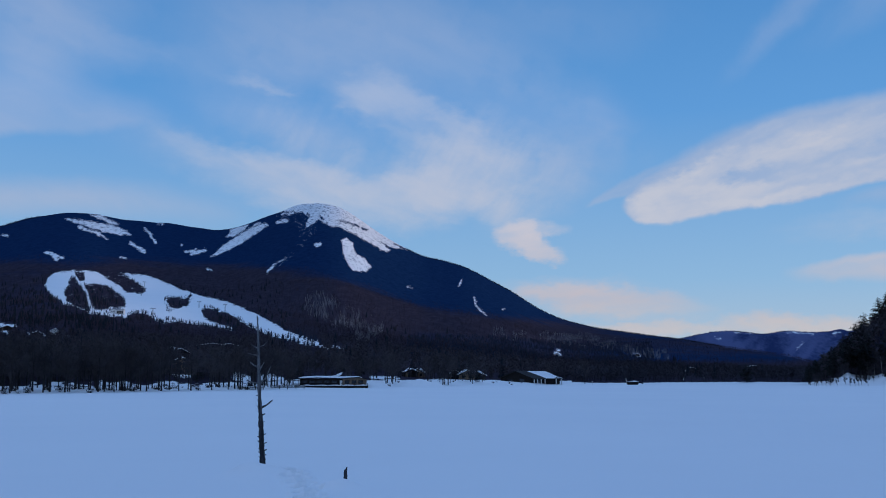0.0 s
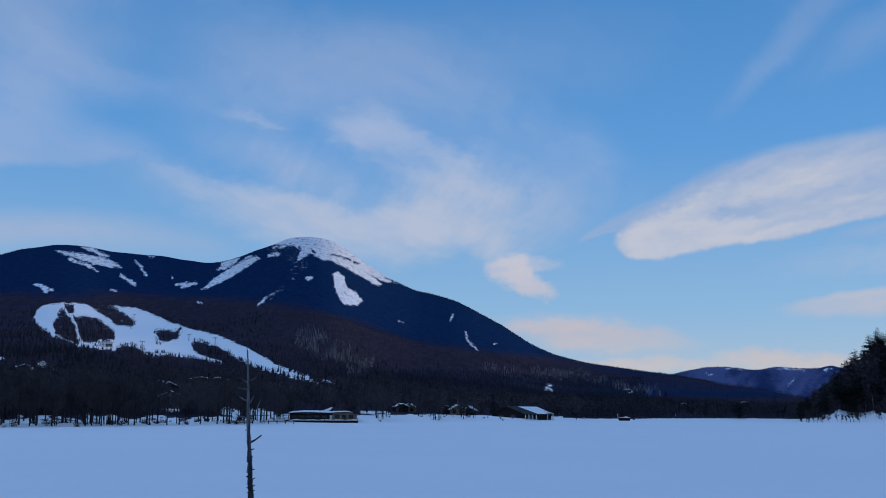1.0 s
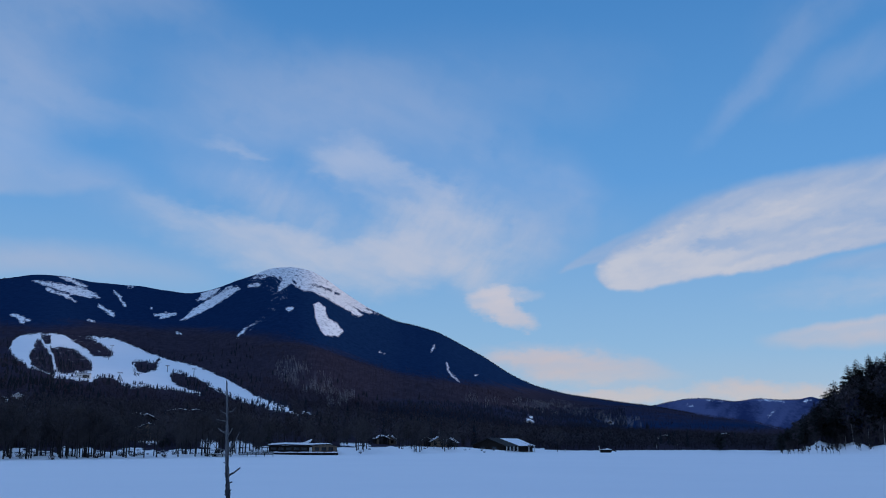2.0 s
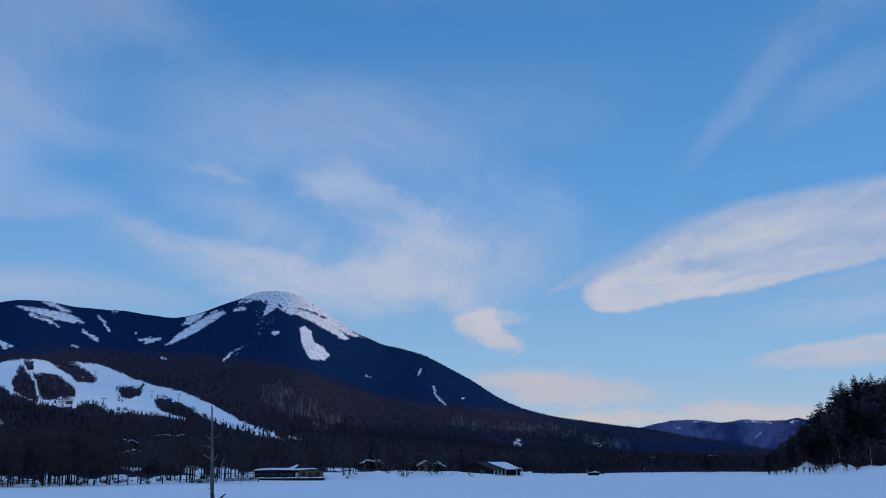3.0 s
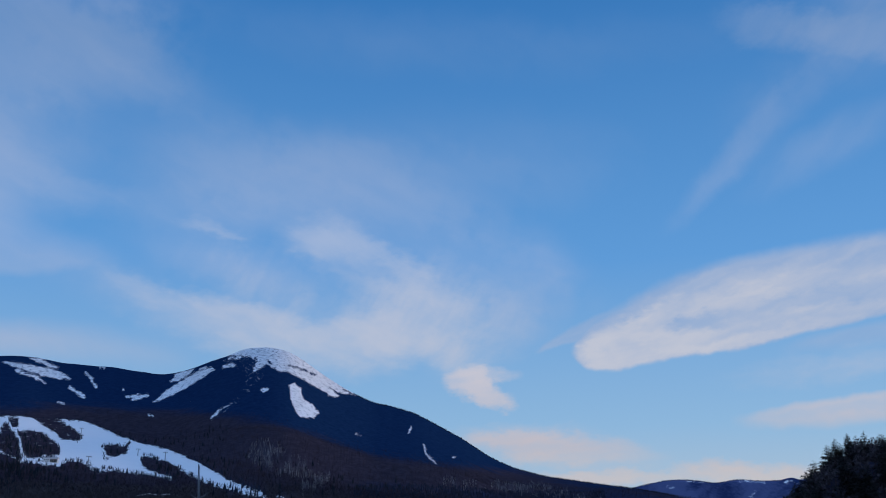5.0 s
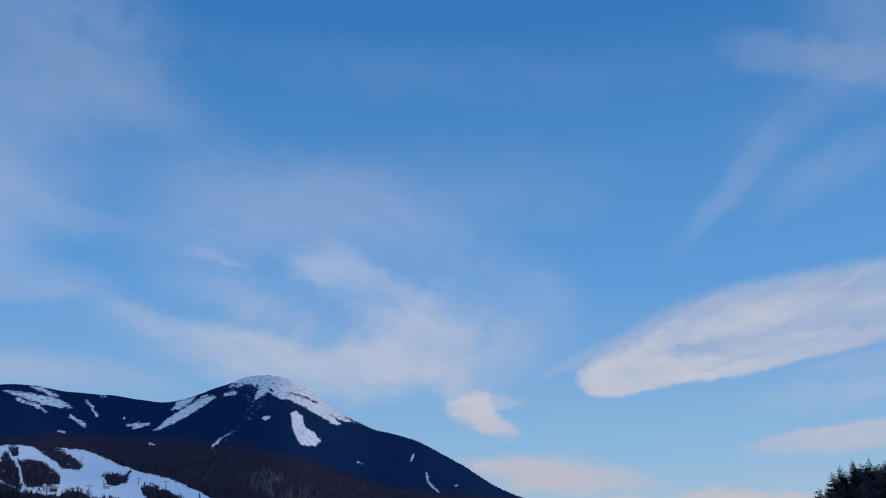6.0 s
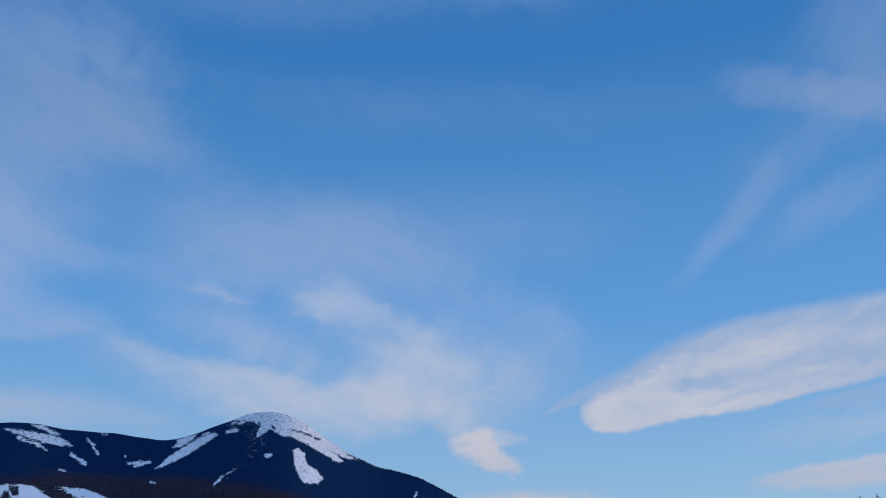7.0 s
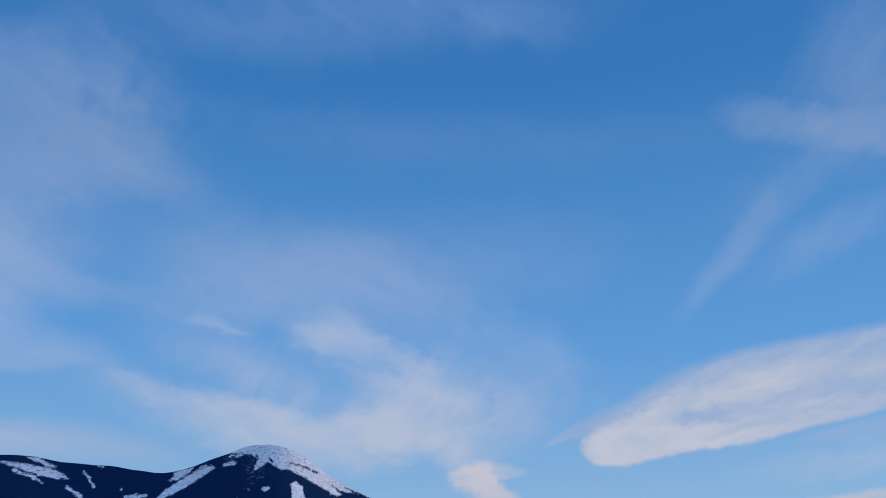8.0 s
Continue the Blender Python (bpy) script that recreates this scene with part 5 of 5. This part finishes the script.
def barn():
    rng = random.Random(12)
    x, y = polar(5.5, 384)
    t = thing("boat_barn", x, y, 0.2, "dark timber barn with snow lying on one roof slope", "building", turn=54.7)
    # x runs along the ridge, gable ends at both x ends; the slope towards -y carries the snow
    L, W, eave, top = 25.0, 15.0, 2.8, 5.5
    bm = bmesh.new()
    prism(bm, [(0, -0.6), (W, -0.6), (W, eave), (W / 2, top), (0, eave)], 0, L)
    bmesh.ops.rotate(bm, verts=bm.verts, cent=(0, 0, 0), matrix=Matrix.Rotation(radians(-90), 3, "Z"))
    bmesh.ops.transform(bm, matrix=Matrix.Translation((0, W, 0)), verts=bm.verts)
    part("wall", bm, DARK_TIMBER, t)
    run, rise = W / 2, top - eave
    for side in (0, 1):
        bm = bmesh.new()
        lo_y, hi_y = (-1.6, W / 2) if side == 0 else (W + 1.0, W / 2)
        lo_z = eave - rise / run * abs((lo_y - (0 if side == 0 else W)))
        vs = []
        for dz in (0.05, 0.25):
            vs.append([bm.verts.new(p) for p in ((-0.8, lo_y, lo_z + dz), (L + 0.8, lo_y, lo_z + dz), (L + 0.8, hi_y, top + dz), (-0.8, hi_y, top + dz))])
        bm.faces.new(vs[0][::-1])
        bm.faces.new(vs[1])
        for i in range(4):
            bm.faces.new((vs[0][i], vs[0][(i + 1) % 4], vs[1][(i + 1) % 4], vs[1][i]))
        part("roof", bm, METAL_ROOF, t)
    bm = bmesh.new()
    nx, ny = 22, 10
    g = [[None] * (ny + 1) for _ in range(nx + 1)]
    for i in range(nx + 1):
        for j in range(ny + 1):
            u, v = i / nx, j / ny
            px, py = 9.0 + (L - 8.7) * u + 1.6 * (1 - v) * (1 - u), -1.4 + (W / 2 + 1.2) * v
            edge = min(u * 6, (1 - u) * 6, v * 5, (1 - v) * 5, 1)
            bare = 0.22 if (u > 0.55 and v < 0.55 and rng.random() < 0.4) else 0.0
            pz = eave + rise / run * py + 0.27 + 0.32 * edge * rng.uniform(0.8, 1.1) - bare * 1.6
            g[i][j] = bm.verts.new((px, py, pz))
    for i in range(nx):
        for j in range(ny):
            bm.faces.new((g[i][j], g[i + 1][j], g[i + 1][j + 1], g[i][j + 1]))
    part("roof_snow", bm, SNOW, t, "patchy snow sliding off the roof")
    for px in (0.4, 3.2, 6.4, 9.6, 19.5, 24.5):
        part("post", box(bmesh.new(), px - 0.16, px + 0.16, -1.3, -1.0, -0.6, 2.5), WHITE_PAINT, t, "pale post")
    # flat dark sheet on the wall paints the shade inside the open bay
    part("barn_door", box(bmesh.new(), 4, 9, -0.08, 0.0, -0.3, 2.6), GLASS, t, "dark panel standing for the shade in an open bay")
    for py in (3.5, 9.0):
        bm = bmesh.new()
        box(bm, -0.07, 0.0, py, py + 2.2, 0.9, 2.2)
        part("window", bm, GLASS, t)


restaurant()
barn()


def slope_spot(b, e, near=330.0):
    """Where the ground first reaches a height angle at a bearing."""
    r = np.linspace(near, 2700, 1200)
    z = land(np.full(r.shape, b), r)
    ang = np.degrees(np.arctan2(z - 3, r))
    hit = np.argmax(ang >= e)
    return float(r[hit]) if ang[hit] >= e else 400.0


def chalet(b, r, wide, deep, eave, top, label, mat=DARK_TIMBER, turn=0.0, lift=0.0, snow=0.45):
    rng = random.Random(int(b * 100))
    x, y = polar(b, r)
    t = thing("chalet", x, y, height(x, y) + lift, label, "house", "houses on the slope", turn=-b + turn)
    bm = bmesh.new()
    prism(bm, [(-wide / 2, -1.5), (wide / 2, -1.5), (wide / 2, eave), (0, top), (-wide / 2, eave)], 0, deep)
    part("wall", bm, mat, t)
    k = (top - eave) / (wide / 2)
    bm = bmesh.new()
    w = wide / 2 + 0.6
    prism(bm, [(-w, eave - 0.6 * k), (0, top), (w, eave - 0.6 * k), (w, eave - 0.6 * k + 0.22), (0, top + 0.22), (-w, eave - 0.6 * k + 0.22)], -0.7, deep + 0.7)
    part("roof", bm, METAL_ROOF, t)
    bm = bmesh.new()
    snow_slab(bm, [(-w, eave - 0.6 * k + 0.23, 0.15), (-w / 2, eave - 0.6 * k + 0.23 + k * w / 2, snow), (0, top + 0.23, snow), (w / 2, eave - 0.6 * k + 0.23 + k * w / 2, snow), (w, eave - 0.6 * k + 0.23, 0.15)],
              -0.7, deep + 0.7, rng, 6)
    part("roof_snow", bm, SNOW, t)
    n = max(2, int(wide / 3.2))
    for i in range(n):
        window(t, -wide / 2 + wide * (i + 0.5) / n, 0, 0.5, 1.1, 1.1)
    part("door", box(bmesh.new(), -wide / 2 + 0.3, -wide / 2 + 1.2, -0.06, 0.02, -0.2, 1.9, 0.01), TAN_TIMBER, t)


# bearing, height angle, width, depth, eave, ridge, turn, paint, label
for b, e, wide, deep, eave, top, turn, mat, label in (
    (7.08, 1.32, 9, 6, 2.8, 4.8, 20, WHITE_PAINT, "pale house with snow on its roof among bare trees"),
    (-16.64, 0.97, 13, 9, 4, 6.8, -15, DARK_TIMBER, "dark chalet with snowy roof in the leafless wood"),
    (-15.99, 0.94, 10, 8, 4, 6.5, 10, DARK_TIMBER, "dark chalet with snowy roof in the leafless wood"),
    (-15.89, 0.13, 11, 8, 3.5, 5.5, 5, TAN_TIMBER, "brown cabin with snow-laden roof near the shore"),
    (-14.20, 1.60, 20, 9, 3.5, 5.2, 0, DARK_TIMBER, "long low house under an unbroken snow roof"),
    (-13.19, 1.61, 14, 9, 3.5, 5, 0, DARK_TIMBER, "long low house under an unbroken snow roof"),
    (-1.98, 0.03, 5.4, 4.76, 2.1, 3.1, 15, DARK_TIMBER, "dark two-storey house with snowy roof behind the shore"),
    (-1.55, 0.03, 4.76, 4.08, 2.04, 3.4, -10, TAN_TIMBER, "small tan house with snowy roof behind the shore"),
    (0.78, -0.07, 5.44, 4.08, 1.904, 3.264, 0, DARK_TIMBER, "dark cottage with snowy roof by the shore"),
    (1.48, -0.10, 6.12, 4.76, 2.04, 3.536, 12, TAN_TIMBER, "tan cottage with snowy roof by the shore"),
    (2.19, -0.10, 4.76, 4.08, 1.768, 3.06, -12, DARK_TIMBER, "dark cottage with snowy roof by the shore"),
    (-25.59, 2.66, 9, 7, 2.6, 4.4, 10, DARK_TIMBER, "dark chalet with a snowy roof high in the wood"),
    (-24.02, 2.31, 9, 7, 2.6, 4.4, 0, DARK_TIMBER, "dark chalet with a snowy roof high in the wood"),
    (-23.07, 2.46, 8, 7, 2.6, 5, 0, WHITE_PAINT, "pale chalet with a snowy roof high in the wood"),
    (12.00, 1.30, 8, 6, 2.6, 4.4, 0, DARK_TIMBER, "dark chalet with a snowy roof on the far slope"),
    (15.21, 0.30, 9, 7, 2.6, 4.4, 0, DARK_TIMBER, "dark chalet with a snowy roof at the wood edge"),
    (18.70, 0.46, 16, 8, 3.2, 5, 0, DARK_TIMBER, "low dark house with a snowy roof at the wood edge"),
):
    r = slope_spot(b, e)
    chalet(b, r, wide, deep, eave, top, label, mat, turn)


def ski_lodge():
    b, e = -19.74, 3.75
    r = slope_spot(b, e, 900)
    x, y = polar(b, r)
    t = thing("ski_lodge", x, y, height(x, y), "white flat-roofed ski lodge with a dark glazed front", "building", turn=-b - 8)
    t.scale = (0.78, 0.78, 0.78)
    part("wall", box(bmesh.new(), -11, 11, 0, 12, -3, 7.5, 0.1), WHITE_PAINT, t)
    part("wall", box(bmesh.new(), -16, -11, 2, 12, -3, 4.0, 0.1), WHITE_PAINT, t)
    part("roof", box(bmesh.new(), -11.6, 11.6, -1.2, 12.6, 7.5, 7.9), METAL_ROOF, t)
    bm = bmesh.new()
    snow_slab(bm, [(x0, 7.91, 0.7) for x0 in np.linspace(-11.5, 11.5, 9)], -1.1, 12.5, random.Random(2), 6)
    part("roof_snow", bm, SNOW, t)
    for i in range(4):
        window(t, 0.5 + i * 2.7, 0, 0.5, 2.5, 5.0)
    for i in range(3):
        window(t, -9 + i * 2.6, 0, 3.6, 1.4, 1.6)


ski_lodge()


def pylon(b, e, tall):
    r = slope_spot(b, e, 1000)
    x, y = polar(b, r)
    t = thing("lift_pylon", x, y, height(x, y) - 0.5, "slim grey steel ski lift pylon on the piste", "pylon", "pylons of the ski lift", turn=-b + 15)
    bm = bmesh.new()
    tube(bm, [(0, 0, 0), (0, 0, tall * 0.6), (0, 0, tall)], [0.75, 0.6, 0.5], 8)
    part("mast", bm, STEEL, t)
    part("crossarm", box(bmesh.new(), -3.2, 3.2, -0.4, 0.4, tall - 0.2, tall + 0.6), STEEL, t)
    for s in (-2.9, 2.9):
        part("sheave_train", box(bmesh.new(), s - 0.4, s + 0.4, -1.8, 1.8, tall - 0.8, tall - 0.2), STEEL, t)


for b, e, tall in ((-18.28, 5.05, 23), (-18.42, 4.86, 6), (-15.05, 4.22, 12), (-13.50, 3.97, 14), (-17.72, 3.66, 11)):
    pylon(b, e, tall)


# ---------------------------------------------------------------- small things at the water's edge
def jetty(b, r, long, turn, label):
    x, y = polar(b, r)
    t = thing("jetty", x, y, 0.0, label, "jetty", turn=-b + turn)
    part("deck", box(bmesh.new(), -long / 2, long / 2, -0.9, 0.9, 0.45, 0.6), DARK_TIMBER, t)
    bm = bmesh.new()
    snow_slab(bm, [(q, 0.605, 0.25 + 0.08 * math.sin(q * 2)) for q in np.linspace(-long / 2, long / 2, 12)], -0.85, 0.85, random.Random(1), 3)
    part("deck_snow", bm, SNOW, t)
    for q in np.linspace(-long / 2 + 0.2, long / 2 - 0.2, int(long / 2) + 1):
        part("post", box(bmesh.new(), q - 0.09, q + 0.09, -0.95, -0.77, -0.5, 1.05, 0.02), DARK_TIMBER, t)
    for z in (0.7, 0.95):
        part("rail", box(bmesh.new(), -long / 2, long / 2, -0.98, -0.88, z, z + 0.1), DARK_TIMBER, t)


jetty(-9.6, 246, 9.0, 0, "dark railed jetty with snow on its deck")
jetty(-12.0, 232, 8.0, -4, "short dark railed jetty half buried in snow")


def pontoon():
    x, y = polar(11.7, 408)
    t = thing("pontoon", x, y, 0.0, "small dark pontoon with a mast frozen into the lake", "pontoon", turn=-12)
    bm = bmesh.new()
    prism(bm, [(-2.3, -0.3), (1.9, -0.3), (2.6, 0.95), (-2.7, 0.95)], -1.3, 1.7)
    part("hull", bm, DARK_TIMBER, t)
    part("deck", box(bmesh.new(), -2.9, 2.9, -1.6, 2.0, 0.95, 1.25, 0.04), DARK_TIMBER, t)
    bm = bmesh.new()
    snow_slab(bm, [(q, 1.255, 0.12 + 0.45 * math.exp(-(q - 0.4) ** 2)) for q in np.linspace(-2.6, 2.4, 10)], -1.5, 1.9, random.Random(8), 4)
    part("deck_snow", bm, SNOW, t)
    bm = bmesh.new()
    tube(bm, [(-2.8, 0, 0), (-2.85, 0, 1.5), (-3.0, 0, 2.9)], [0.12, 0.11, 0.09], 7)
    part("mast", bm, WHITE_PAINT, t, "pale leaning mast")
    bm = bmesh.new()
    tube(bm, [(2.6, 0, 1.2), (3.4, 0, 0.9), (4.3, 0, 0.5)], [0.3, 0.28, 0.2], 7)
    part("engine_arm", bm, DARK_TIMBER, t)


pontoon()


def marker(b, r, tall):
    x, y = polar(b, r)
    t = thing("marker_post", x, y, height(x, y) - 0.3, "thin pale marker post standing in the snow", "post", "marker posts", turn=0)
    bm = bmesh.new()
    tube(bm, [(0, 0, 0), (0, 0, tall * 0.5), (0.02, 0, tall)], [0.13, 0.12, 0.11], 7)
    part("shaft", bm, WHITE_PAINT, t)
    part("cap", box(bmesh.new(), -0.17, 0.19, -0.18, 0.18, tall, tall + 0.14, 0.03), SNOW, t, "cap of snow")


for row in ((9.25, 420, 1.6), (14.7, 560, 2.0), (15.9, 640, 1.8)):
    marker(*row)


def utility_pole(b, r, tall):
    x, y = polar(b, r)
    t = thing("utility_pole", x, y, height(x, y) - 0.3, "slim pale utility pole behind the shore houses", "pole", "utility poles", turn=10)
    bm = bmesh.new()
    tube(bm, [(0, 0, 0), (0, 0, tall * 0.5), (0, 0, tall)], [0.11, 0.09, 0.07], 7)
    part("shaft", bm, STEEL, t)
    part("lamp_head", box(bmesh.new(), -0.1, 0.55, -0.12, 0.12, tall - 0.25, tall - 0.08, 0.03), STEEL, t)


for row in ((1.5, 395, 7.0), (1.75, 400, 6.6)):
    utility_pole(*row)
